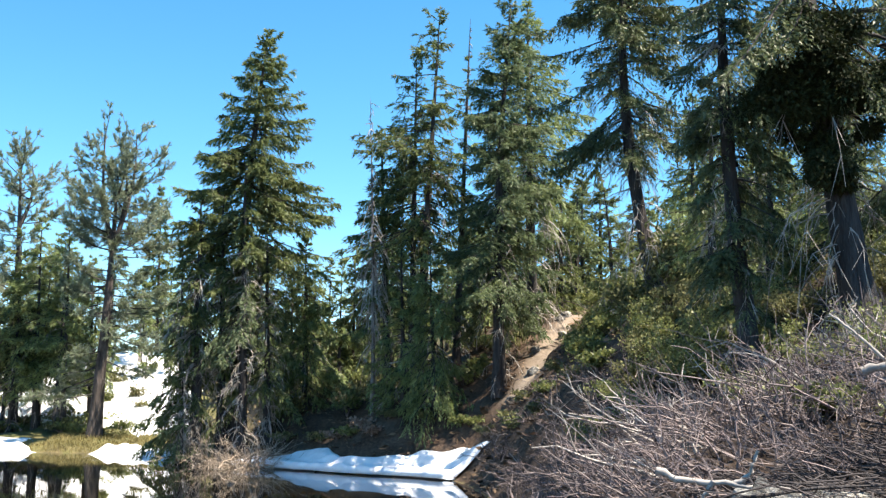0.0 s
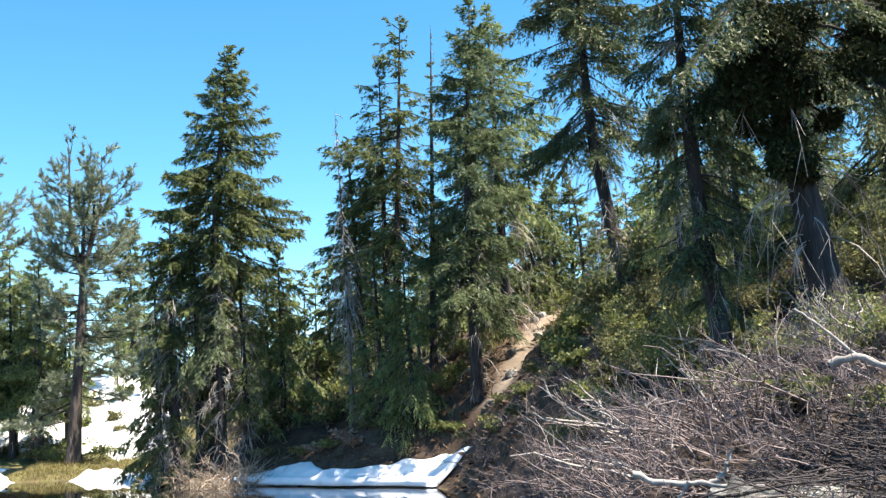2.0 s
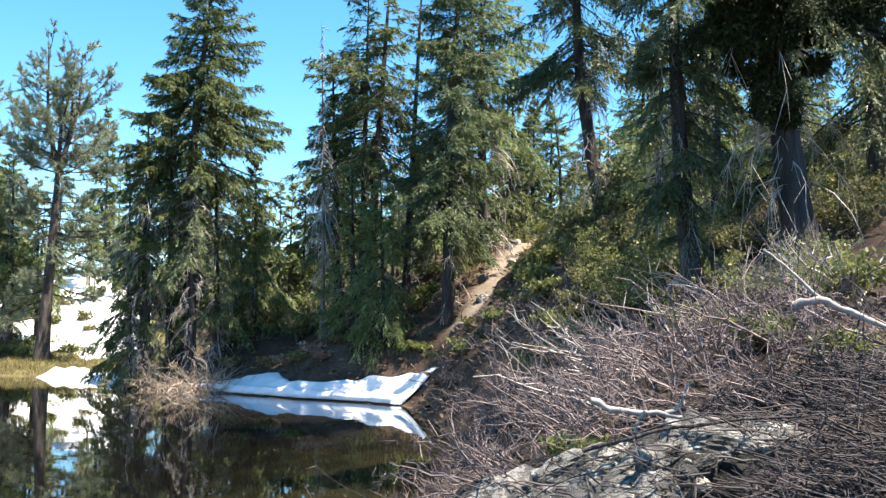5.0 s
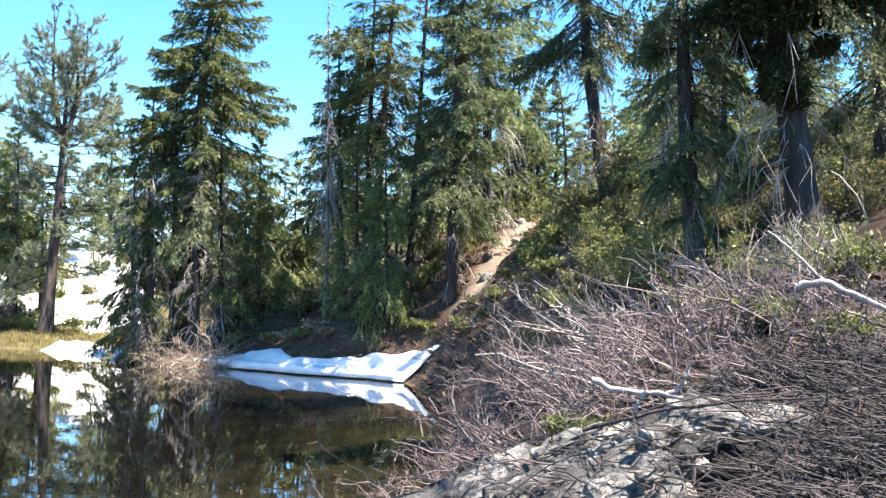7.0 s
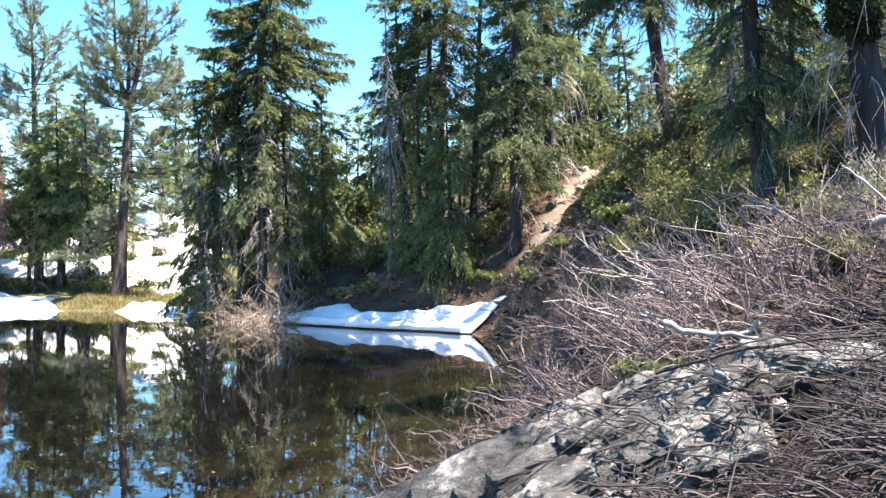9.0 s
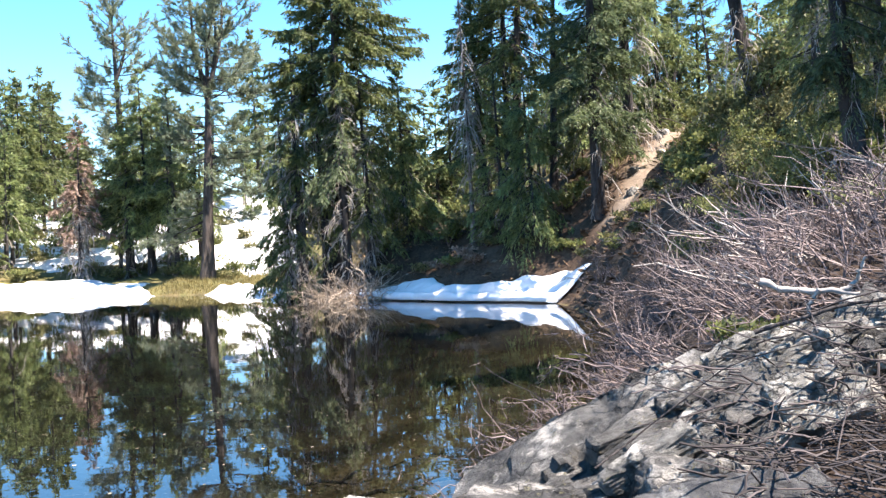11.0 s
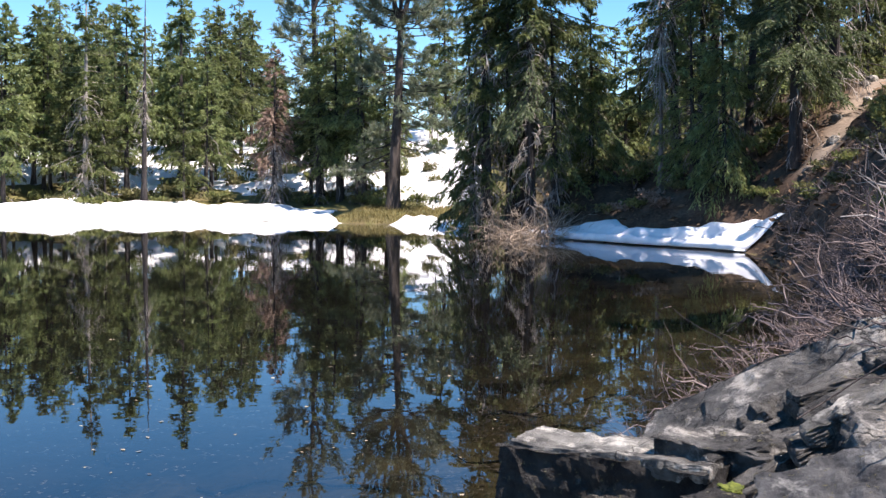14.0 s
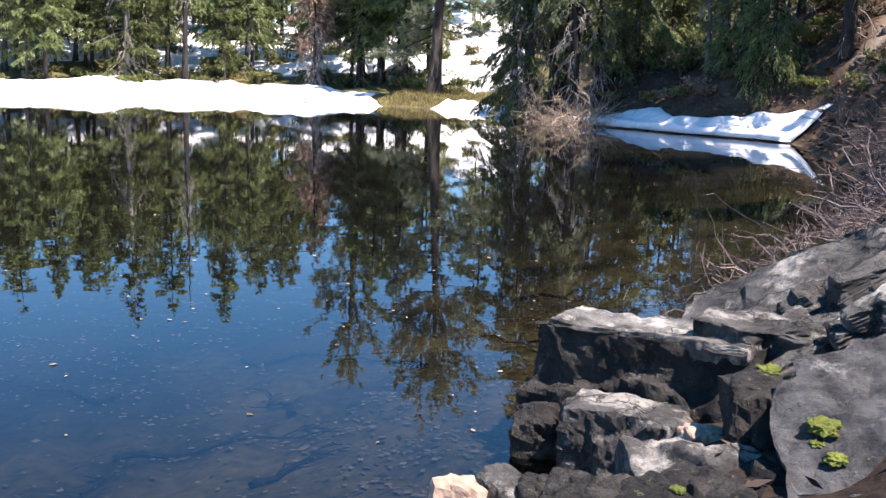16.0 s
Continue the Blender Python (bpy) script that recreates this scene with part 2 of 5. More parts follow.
def tubes(P, r, sides=4):
    """Tubes along polylines P (n, k, 3) of radius r (n, k): vertices and quads."""
    P, r = np.asarray(P, float), np.asarray(r, float)
    n, k, _ = P.shape
    T = np.gradient(P, axis=1)
    T /= np.linalg.norm(T, axis=2, keepdims=True) + 1e-9
    ref = np.where(np.abs(T[..., 2:3]) > 0.9, np.array([1.0, 0, 0]), np.array([0, 0, 1.0]))
    U = np.cross(T, ref)
    U /= np.linalg.norm(U, axis=2, keepdims=True) + 1e-9
    V = np.cross(T, U)
    a = np.arange(sides) * 2 * np.pi / sides
    ring = U[:, :, None] * np.cos(a)[:, None] + V[:, :, None] * np.sin(a)[:, None]
    verts = (P[:, :, None] + ring * r[:, :, None, None]).reshape(-1, 3)
    i = np.arange(n)[:, None, None] * k * sides + np.arange(k - 1)[None, :, None] * sides
    j = np.arange(sides)[None, None]
    j2 = (j + 1) % sides
    faces = np.stack([i + j, i + j2, i + sides + j2, i + sides + j], -1).reshape(-1, 4)
    return verts, faces


def leaves(P, D, Nn, length, width):
    """Lens-shaped leaves: from P along D, in the plane with normal Nn."""
    D = D / (np.linalg.norm(D, axis=1, keepdims=True) + 1e-9)
    W = np.cross(D, Nn)
    W /= np.linalg.norm(W, axis=1, keepdims=True) + 1e-9
    l, w = length[:, None], width[:, None]
    verts = np.stack([P, P + D * l * 0.45 + W * w, P + D * l, P + D * l * 0.55 - W * w], 1).reshape(-1, 3)
    return verts, np.arange(len(verts)).reshape(-1, 4)


def needles(P, D, Nn, length, width):
    """Needle sprays: slim triangles with their base at P, pointing along D."""
    D = D / (np.linalg.norm(D, axis=1, keepdims=True) + 1e-9)
    W = np.cross(D, Nn)
    W /= np.linalg.norm(W, axis=1, keepdims=True) + 1e-9
    w = width[:, None]
    verts = np.stack([P - W * w, P + W * w, P + D * length[:, None]], 1).reshape(-1, 3)
    return verts, np.arange(len(verts)).reshape(-1, 3)


def merge(*sets):
    vs, fs, at = [], [], 0
    for v, f in sets:
        vs.append(v)
        fs.append(f + at)
        at += len(v)
    return np.concatenate(vs), np.concatenate(fs)


# ---- the lie of the land ----
SHORE = np.array([(-75, 5), (-60, 33), (-45, 46), (-38, 52), (-34, 54.8), (-30.5, 55.8), (-27, 55.4), (-23.5, 54.6), (-20, 54.2), (-17, 53.8), (-14.5, 52.2), (-12.6, 49), (-10.6, 44.8), (-8.6, 44), (-6.6, 43.4),
                  (-4, 40.2), (-1.9, 39.3), (-0.1, 38), (0.55, 35.3), (1.05, 30), (1.35, 23.7), (0.7, 17), (0.2, 13.5), (-0.3, 11), (-0.55, 9.3), (-0.8, 7.5), (-1.1, 5.6), (-1.3, 4.2), (-1.6, 2), (-1.9, 0),
                  (-3, -4), (-12, -14), (-40, -22), (-70, -12)], float)
TRAIL = np.array([(2.65, 39.2), (3.45, 40.9), (4.15, 42.6), (5.0, 45.0), (6.6, 49.6), (8.2, 54), (10, 60)], float)


def to_line(x, y, pts, closed):
    """Distance from points to a polyline."""
    best = np.full(x.shape, 1e9)
    n = len(pts)
    for i in range(n if closed else n - 1):
        a, b = pts[i], pts[(i + 1) % n]
        d = b - a
        u = np.clip(((x - a[0]) * d[0] + (y - a[1]) * d[1]) / (d @ d), 0, 1)
        best = np.minimum(best, np.hypot(x - a[0] - u * d[0], y - a[1] - u * d[1]))
    return best


def inland(x, y):
    """Distance from the shore: positive on land, negative in the pond."""
    x, y = np.asarray(x, float), np.asarray(y, float)
    inside = np.zeros(x.shape, bool)
    n = len(SHORE)
    for i in range(n):
        (x1, y1), (x2, y2) = SHORE[i], SHORE[(i + 1) % n]
        if y1 == y2:
            continue
        inside ^= ((y1 > y) != (y2 > y)) & (x < (x2 - x1) * (y - y1) / (y2 - y1) + x1)
    d = to_line(x, y, SHORE, True)
    return np.where(inside, -d, d)


def step(a, b, v):
    u = np.clip((v - a) / (b - a), 0, 1)
    return u * u * (3 - 2 * u)


def rough(x, y, size, seed=0):
    """A cheap smooth unevenness from a few waves, about -1 to 1."""
    r = np.random.RandomState(seed + 7)
    out = np.zeros(np.shape(x))
    for i in range(7):
        a, f, p = r.uniform(0, 6.28), r.uniform(0.6, 1.8) * 6.28 / size, r.uniform(0, 6.28)
        out = out + np.sin(f * (np.cos(a) * x + np.sin(a) * y) + p + 0.8 * np.sin(f * 0.7 * (np.sin(a) * x - np.cos(a) * y)))
    return out / 4.0


def land(x, y):
    x, y = np.asarray(x, float), np.asarray(y, float)
    s = inland(x, y)
    p = np.maximum(s, 0)
    az = np.degrees(np.arctan2(x, np.maximum(y, 0.01)))
    foot = np.where(y > 12, 0.8, 0.2)
    pe = p * p / (p + foot)
    right = step(-14, -8, az)
    right = np.where(y < 2, 1, right)
    a = np.interp(y, (3, 8, 19, 31, 40), (0.5, 1.5, 2.6, 5.6, 4.7)) * np.where(y < 12, 1, np.interp(az, (-11, -8, -4, 1.5, 4), (0.42, 0.5, 0.62, 0.85, 1.0)))
    k = np.interp(y, (2, 6, 15, 30), (0.10, 0.22, 0.25, 0.19))
    inner = np.where(y < 12, 1, step(-3.5, 4.5, az))
    hill = a * (1 - np.exp(-pe / np.interp(az, (-4, 3), (2.0, 2.8)))) + (0.04 + (k - 0.04) * inner) * np.minimum(p, 40) + 0.12 * np.clip(p - 40, 0, 200)
    flat = 0.85 * (1 - np.exp(-p / 4.0)) + 0.02 * p + 0.19 * np.clip(p - 6.5, 0, 15) + 0.03 * np.clip(p - 23, 0, 200) + 1.3 * np.exp(-((az + 16.5) / 3.5) ** 2) * step(7, 24, p)
    z = hill * right + flat * (1 - right)
    z = z + np.minimum(p * 0.12, 0.25) * rough(x, y, 6.0, 1) + np.minimum(p * 0.06, 0.07) * rough(x, y, 1.3, 2)
    tr = to_line(x, y, TRAIL, False)
    z = z - 0.16 * np.exp(-(tr / 0.8) ** 2)
    dr = 0.93 * (x - np.interp(y, TRAIL[:, 1], TRAIL[:, 0]))          # the cut bank on the trail's uphill side
    z = z + (0.55 + 0.15 * rough(x, y, 1.5, 4)) * step(0.6, 1.0, dr + 0.15 * rough(x, y, 1.1, 6)) * np.exp(-np.maximum(dr - 1.0, 0) / 3.0) * step(37.6, 40, y) * (1 - step(50, 57, y))
    q = np.maximum(-s, 0)
    bed = -np.minimum(0.16 * q + 0.02, 0.30 + 0.07 * q)
    bed = np.maximum(bed, -1.6) + np.minimum(q * 0.05, 0.05) * rough(x, y, 0.9, 3)
    return np.where(s > 0, z, bed)


def land_at(x, y):
    return float(land(np.array([x]), np.array([y]))[0])


def build_ground():
    th = np.concatenate([np.linspace(-180, -45, 40)[:-1], np.linspace(-45, 40, 340)[:-1], np.linspace(40, 180, 40)])
    th = np.radians(th)
    rr = np.concatenate([np.linspace(0.01, 4, 16)[:-1], np.geomspace(4, 110, 250)[:-1], np.geomspace(110, 3000, 30)])
    A, Rr = np.meshgrid(th, rr)
    x, y = Rr * np.sin(A), Rr * np.cos(A)
    z = land(x, y)
    z = np.where(Rr > 200, np.minimum(z, 16.0), z)
    verts = np.stack([x, y, z], -1).reshape(-1, 3)
    m, n = x.shape
    i, j = np.meshgrid(np.arange(m - 1), np.arange(n - 1), indexing="ij")
    f = np.stack([i * n + j, i * n + j + 1, (i + 1) * n + j + 1, (i + 1) * n + j], -1).reshape(-1, 4)
    f = f[:, ::-1]
    me = mesh_of("ground", verts, f, GROUND, True)
    s = inland(verts[:, 0], verts[:, 1])
    az = np.degrees(np.arctan2(verts[:, 0], np.maximum(verts[:, 1], 0.01)))
    tr = to_line(verts[:, 0], verts[:, 1], TRAIL, False)
    un = rough(verts[:, 0], verts[:, 1], 2.5, 5)
    # the bed colour is darkened offshore, for light lost in deeper water
    masks = {"trail": np.clip(1.7 - tr / (0.50 + 0.12 * un), 0, 1) * (s > 0.3),
             "grass": np.clip((1 - step(-13, -8, az)) * (0.75 + 0.3 * un), 0, 1) * (s > 0) * step(25, 35, verts[:, 1]) + (az > -8) * np.clip(0.5 * step(9, 16, s) + 0.25 * un * step(4, 9, s), 0, 1),
             "bed": (s <= 0.02).astype(float), "deep_bed": step(1.4, 5.0, -s + 1.2 * un) * (s < 0), "brush_shade": 0.9 * (1 - step(27, 33, verts[:, 1] + 2 * un)) * (1 - step(8, 12, s)) * (s > 0)}
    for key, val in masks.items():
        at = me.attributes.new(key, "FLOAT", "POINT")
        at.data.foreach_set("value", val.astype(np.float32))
    tagged(new("ground", me), "brown forest floor with a worn tan trail, grassy shore and pond bed", "ground", kind="structure")


def build_water():
    bm = bmesh.new()
    for x, y in ((-90, -30), (6, -30), (6, 60), (-90, 60)):
        bm.verts.new((x, y, 0))
    bm.faces.new(bm.verts)
    me = bpy.data.meshes.new("pond_water")
    bm.to_mesh(me)
    bm.free()
    me.materials.append(WATER)
    tagged(new("pond_water", me), "still clear pond water mirroring the trees and sky", "water", kind="structure")


build_ground()
build_water()


# ---- snow ----
def snow_sheet(name, x0, x1, y0, y1, cell, depth, label):
    """A sheet of old snow lying on the land; depth(x, y) is its thickness, negative where there is none."""
    x, y = np.meshgrid(np.arange(x0, x1, cell), np.arange(y0, y1, cell))
    t = depth(x, y)
    z = np.maximum(land(x, y), 0.0) + t
    verts = np.stack([x, y, z], -1).reshape(-1, 3)
    m, n = x.shape
    i, j = np.meshgrid(np.arange(m - 1), np.arange(n - 1), indexing="ij")
    f = np.stack([i * n + j, i * n + j + 1, (i + 1) * n + j + 1, (i + 1) * n + j], -1).reshape(-1, 4)
    keep = (t.reshape(-1)[f] > -0.12).any(1)
    used, inv = np.unique(f[keep], return_inverse=True)
    ob = add_part(name, verts[used], inv.reshape(-1, 4), SNOW, None, label, True)
    return tagged(ob, category="snow", kind="structure")


def snow_bank():
    """The drift on the shore below the trail: two humps with a dip between, undercut at the water."""
    line = np.array([(-8.7, 44.0), (-7.6, 43.75), (-6.6, 43.4), (-5.3, 41.9), (-4, 40.4), (-2.9, 39.8), (-1.9, 39.35), (-0.9, 38.7), (-0.1, 38), (0.5, 36.8), (0.9, 36.0)])
    for _ in range(2):
        line[1:-1] = (line[:-2] + 2 * line[1:-1] + line[2:]) / 4
    cum = np.concatenate([[0], np.cumsum(np.linalg.norm(np.diff(line, axis=0), axis=1))])

    def spot(u):
        q = u * cum[-2]
        return np.stack([np.interp(q, cum, line[:, 0]), np.interp(q, cum, line[:, 1])], -1)

    nu, nv = 170, 26
    u = np.linspace(0.0, 0.97, nu)
    tan = spot(u + 0.02) - spot(np.maximum(u - 0.02, 0))
    tan = tan / np.linalg.norm(tan, axis=1, keepdims=True)
    nrm = np.stack([-tan[:, 1], tan[:, 0]], -1)
    nrm = nrm * np.sign(nrm[:, 1:2])
    base = spot(u)
    top = np.interp(u, (0, 0.08, 0.2, 0.31, 0.45, 0.57, 0.72, 0.86, 1.0), (0.06, 0.28, 0.60, 0.74, 0.29, 0.64, 0.86, 1.02, 0.90)) + 0.05 * rough(base[:, 0], base[:, 1], 1.6, 10)
    ks = np.linspace(0.0, 6.0, 200)
    zs = land((base[:, :1] + nrm[:, :1] * ks), (base[:, 1:] + nrm[:, 1:] * ks))
    wide = np.array([ks[np.argmax(zz > tp)] if (zz > tp).any() else 3.0 for zz, tp in zip(zs, top)])
    wide = np.convolve(np.pad(wide, 6, "edge"), np.ones(13) / 13, "valid")
    edge = 0.35 + 0.12 * rough(base[:, 0], base[:, 1], 1.1, 9)            # overhang past the waterline
    end = np.clip(np.minimum(u / 0.05, (0.97 - u) / 0.045), 0, 1) ** 0.6
    rows = []
    for v, zz in ((0.30, -0.02), (-0.85, 0.05)):
        p = base + nrm * (v * edge)[:, None] * np.minimum(1, end + 0.2)[:, None]
        rows.append(np.concatenate([p, np.full((nu, 1), zz)], 1))
    for w in np.linspace(0, 1, nv):
        d = -edge * end + (edge * end + wide) * w
        q = spot(u + 0.075 * w * u)
        p = q + nrm * d[:, None]
        thick = 0.06 + 0.27 * np.minimum(1, (w / 0.12)) ** 0.5 * np.clip((1 - w) / 0.3, 0, 1) ** 0.6 - 0.10 * w ** 6
        z = np.maximum(land(p[:, 0], p[:, 1]), 0.0) + thick * (0.4 + 0.6 * end) + 0.03 * rough(p[:, 0], p[:, 1], 1.0, 11) * min(1, 8 * w * (1 - w))
        rows.append(np.concatenate([p, z[:, None]], 1))
    V = np.stack(rows)
    m, n = V.shape[:2]
    i, j = np.meshgrid(np.arange(m - 1), np.arange(n - 1), indexing="ij")
    f = np.stack([i * n + j, i * n + j + 1, (i + 1) * n + j + 1, (i + 1) * n + j], -1).reshape(-1, 4)
    tagged(add_part("snow_bank", V.reshape(-1, 3), f, SNOW, None, "bright melting snow bank undercut along the pond edge", True), category="snow", kind="structure")


def shore_depth(x, y):
    """The low snow shelf along the far shore."""
    s = inland(x, y)
    wide = np.interp(x, (-60, -34, -26, -21.5, -20.4), (6.5, 5.5, 4.6, 2.8, 0.2)) + 0.9 * rough(x, y, 6.0, 12)
    edge = np.minimum(np.minimum((s + 0.2 + 0.3 * rough(x, y, 3.0, 13)) / 0.5, (wide - s) / 1.2), (-20.2 - x) / 0.5)
    return 0.28 * np.clip(edge, -1, 1) + 0.03 * rough(x, y, 3.0, 14) * (edge > 0)


def tip_depth(x, y):
    s = inland(x, y)
    edge = np.minimum(np.minimum((s + 0.5) / 0.5, (1.2 + 0.4 * rough(x, y, 2.0, 16) - s) / 0.6), np.minimum((x + 17.4) / 0.6, (-12.2 - x) / 0.6))
    return 0.3 * np.clip(edge, -1, 1) + 0.04 * rough(x, y, 1.5, 17) * (edge > 0)


def wood_depth(x, y):
    """The broken snow field rising behind the pine and between the far trees."""
    s = inland(x, y)
    az = np.degrees(np.arctan2(x, y))
    d = np.hypot(x, y)
    gully = np.exp(-((az + 16.2) / 3.0) ** 2) * step(6.0, 9.0, s)
    field = 0.40 * rough(x, y, 9.0, 18) + 0.14 * rough(x, y, 2.5, 19) + 0.24 + 0.12 * step(12, 26, s)
    t = np.maximum(field - 0.8 * (1 - step(6.5, 11, s)), gully * 1.1 - 0.25 + 0.15 * rough(x, y, 4.0, 20))
    return np.clip(t, -0.3, 0.45) * (az < -12.8) - 0.3 * (az >= -12.8)


snow_bank()
snow_sheet("snow_shelf", -62, -19, 34, 66, 0.24, shore_depth, "low white snow shelf along the far pond shore")
snow_sheet("snow_patch", -18.5, -11, 47, 58, 0.16, tip_depth, "small snow patch melting at the water below the pine")
snow_sheet("snow_field", -80, -12, 50, 120, 0.45, wood_depth, "broken old snow field between the forest trees")


# ---- trees ----
def trunk_line(base, top, bow, n=14):
    u = np.linspace(0, 1, n)[:, None]
    b, t = np.array(base, float), np.array(top, float)
    P = b + (t - b) * u
    P[:, 0] += bow[0] * np.sin(np.pi * u[:, 0])
    P[:, 1] += bow[1] * np.sin(np.pi * u[:, 0])
    return P


def along(P, u):
    """Points at the fractions u along the polyline P."""
    k = np.linspace(0, 1, len(P))
    return np.stack([np.interp(u, k, P[:, i]) for i in range(3)], -1)


def bark_tube(P, r0, rng, sides=12):
    """A trunk: tapered, flared at the root and slightly lobed."""
    n = len(P)
    u = np.linspace(0, 1, n)
    r = r0 * ((1 - u) ** 0.85 * 0.93 + 0.035) * (1 + 0.45 * np.exp(-u * 26))
    v, f = tubes(P[None], r[None], sides)
    v = v.reshape(n, sides, 3)
    c = P[:, None]
    lob = 1 + 0.10 * rng.randn(n, sides) * 0.6 + 0.12 * np.sin(3 * np.arange(sides) * 2 * np.pi / sides + rng.rand() * 6)[None]
    return (c + (v - c) * lob[..., None]).reshape(-1, 3), f


def conifer(base, top, radius, trunk_r, seed, clear=0.06, needle=FIR, bark=BARK, density=1.0, sag=0.35, bare=14, leaf=None, bow=(0.0, 0.0), taper=0.85, dead_top=0.0, ragged=0.35, name="fir_tree", label="tall green fir tree on the forest slope", shape=1.15, spread=8, thick=1.0, segments=6, group="conifers round the pond", bare_to=0.5, lop=(0.0, 0.0), hang=0.42, inner=0.12):
    """A fir: bark trunk, whorls of branch wood, drooping needle sprays, and bare grey lower twigs."""
    rng = np.random.RandomState(seed)
    x, y = base
    leaf = leaf or min(0.24, max(0.085, 0.0031 * math.hypot(x, y)))
    z0 = land_at(x, y) - 0.12
    P = trunk_line((x, y, z0), (top[0], top[1], top[2]), bow, 44 if trunk_r > 0.33 else 14)
    H = top[2] - z0
    root = new(name)
    root.location = (x, y, z0)
    off = np.array([x, y, z0])
    v, f = bark_tube(P - off, trunk_r, rng)
    add_part("trunk", v, f, bark, root, smooth=True)
    nb = int(H * (1 - clear) / 0.2 * 2.7 * density)
    u = clear + (1 - clear) * (1 - dead_top) * np.sort(rng.rand(nb)) ** 0.95
    gap = 0.42 / H                                                    # boughs gather in whorls
    u = np.where(rng.rand(nb) < 0.7, np.round(u / gap) * gap + 0.16 * gap * rng.randn(nb), u).clip(clear * 0.9, 1 - dead_top)
    w = np.clip((1 - u / (1 - dead_top + 1e-6)) / max(1 - clear, 0.1), 0, 1)      # 0 at the tip, 1 at the lowest bough
    L = radius * np.minimum(1.0, shape * w ** taper) * (1 + ragged * rng.randn(nb)).clip(0.3, 1.55) + 0.07
    phi = rng.rand(nb) * 2 * np.pi
    L *= 1 + 0.18 * np.sin(2 * phi + seed) * ragged / 0.35
    L *= np.clip(1 + lop[0] * np.cos(phi) + lop[1] * np.sin(phi), 0.3, 1.8)
    rise = np.interp(w, (0, 0.12, 0.5, 1), (1.1, 0.35, 0.0, -0.25)) + 0.15 * rng.randn(nb)
    k = segments
    t = np.linspace(0, 1, k)
    start = along(P, u) - off
    out = np.stack([np.cos(phi), np.sin(phi), np.zeros(nb)], -1)
    curve = rise[:, None] * t - sag * (t ** 1.6) * np.minimum(1, L[:, None] / 1.4) + 0.16 * t ** 4
    B = start[:, None] + out[:, None] * (L[:, None] * t)[..., None]
    B[..., 2] += L[:, None] * curve
    side = np.stack([-np.sin(phi), np.cos(phi), np.zeros(nb)], -1)
    B += side[:, None] * (0.14 * rng.randn(nb)[:, None] * L[:, None] * t ** 2)[..., None]
    tagged(add_part("branch_wood", *tubes(B, 0.006 + (0.010 + 0.008 * L)[:, None] * (1 - t), 3), bark, root), kind="stuff")
    # sprays: side twigs that hang from the boughs, set with needles
    full = rng.uniform(0.35, 1.5, nb)
    m = np.maximum(3, (L * 17 * thick * full / (leaf / 0.17)).astype(int))
    bi = np.repeat(np.arange(nb), m)
    n = len(bi)
    s = inner + (1 - inner) * rng.rand(n) ** 0.75
    fi = s * (k - 1)
    i0 = np.minimum(fi.astype(int), k - 2)
    fr = (fi - i0)[:, None]
    Q = B[bi, i0] * (1 - fr) + B[bi, i0 + 1] * fr
    tan = B[bi, i0 + 1] - B[bi, i0]
    tan /= np.linalg.norm(tan, axis=1, keepdims=True) + 1e-9
    sd = np.where(rng.rand(n) < 0.5, -1, 1)[:, None]
    ang = rng.uniform(0.25, 1.2, n)[:, None]
    tw = tan * np.cos(ang) + side[bi] * sd * np.sin(ang)
    tw[:, 2] -= np.abs(rng.normal(hang, 0.3, n)) * np.minimum(1, L[bi] / 0.7)
    tl = (0.14 + 0.30 * np.minimum(L[bi], 1.8) * (1.05 - s) + 0.10 * rng.rand(n)) * np.minimum(1, 0.3 + L[bi] / 1.0)
    q = spread
    ti = np.repeat(np.arange(n), q)
    e = np.tile(np.linspace(0.05, 1.0, q), n) + 0.06 * rng.randn(n * q)
    p = Q[ti] + tw[ti] * (tl[ti] * e)[:, None]
    p[:, 2] -= 0.25 * tl[ti] * e ** 2
    D = tw[ti] + 0.42 * rng.randn(n * q, 3)
    Nn = np.array([0, 0, 1.0]) + 0.7 * rng.randn(n * q, 3)
    ll = leaf * rng.uniform(0.7, 1.5, n * q)
    v, f = needles(p, D, Nn, ll, ll * rng.uniform(0.13, 0.22, n * q))
    add_part("crown", v, f, needle, root)
    if bare:
        nbare = bare
        u = rng.uniform(0.05, bare_to if dead_top == 0 else 0.98, nbare)
        ph = rng.rand(nbare) * 2 * np.pi
        L2 = radius * rng.uniform(0.25, 0.8, nbare)
        if dead_top:
            L2 *= np.clip(1.15 - u, 0.12, 1)
        st = along(P, u) - off
        o = np.stack([np.cos(ph), np.sin(ph), np.zeros(nbare)], -1)
        T = st[:, None] + o[:, None] * (L2[:, None] * (1 - (1 - t) ** 1.6))[..., None]
        T[..., 2] += L2[:, None] * (rng.normal(0.0, 0.2, nbare)[:, None] * t - rng.uniform(0.4, 1.3, nbare)[:, None] * t ** 2)
        T += 0.03 * rng.randn(nbare, k, 3) * t[:, None]
        fat = min(1.2, leaf / 0.125)
        sets = [tubes(T, fat * (0.007 + 0.016 * (1 - t)[None]) * np.ones((nbare, 1)), 3)]
        c = np.repeat(np.arange(nbare), 5)
        j = rng.randint(1, k - 1, len(c))
        S0 = T[c, j]
        dd = (T[c, j + 1] - T[c, j])
        dd = dd / (np.linalg.norm(dd, axis=1, keepdims=True) + 1e-9) + 0.6 * rng.randn(len(c), 3)
        dd[:, 2] -= 0.7
        t4 = np.linspace(0, 1, 3)
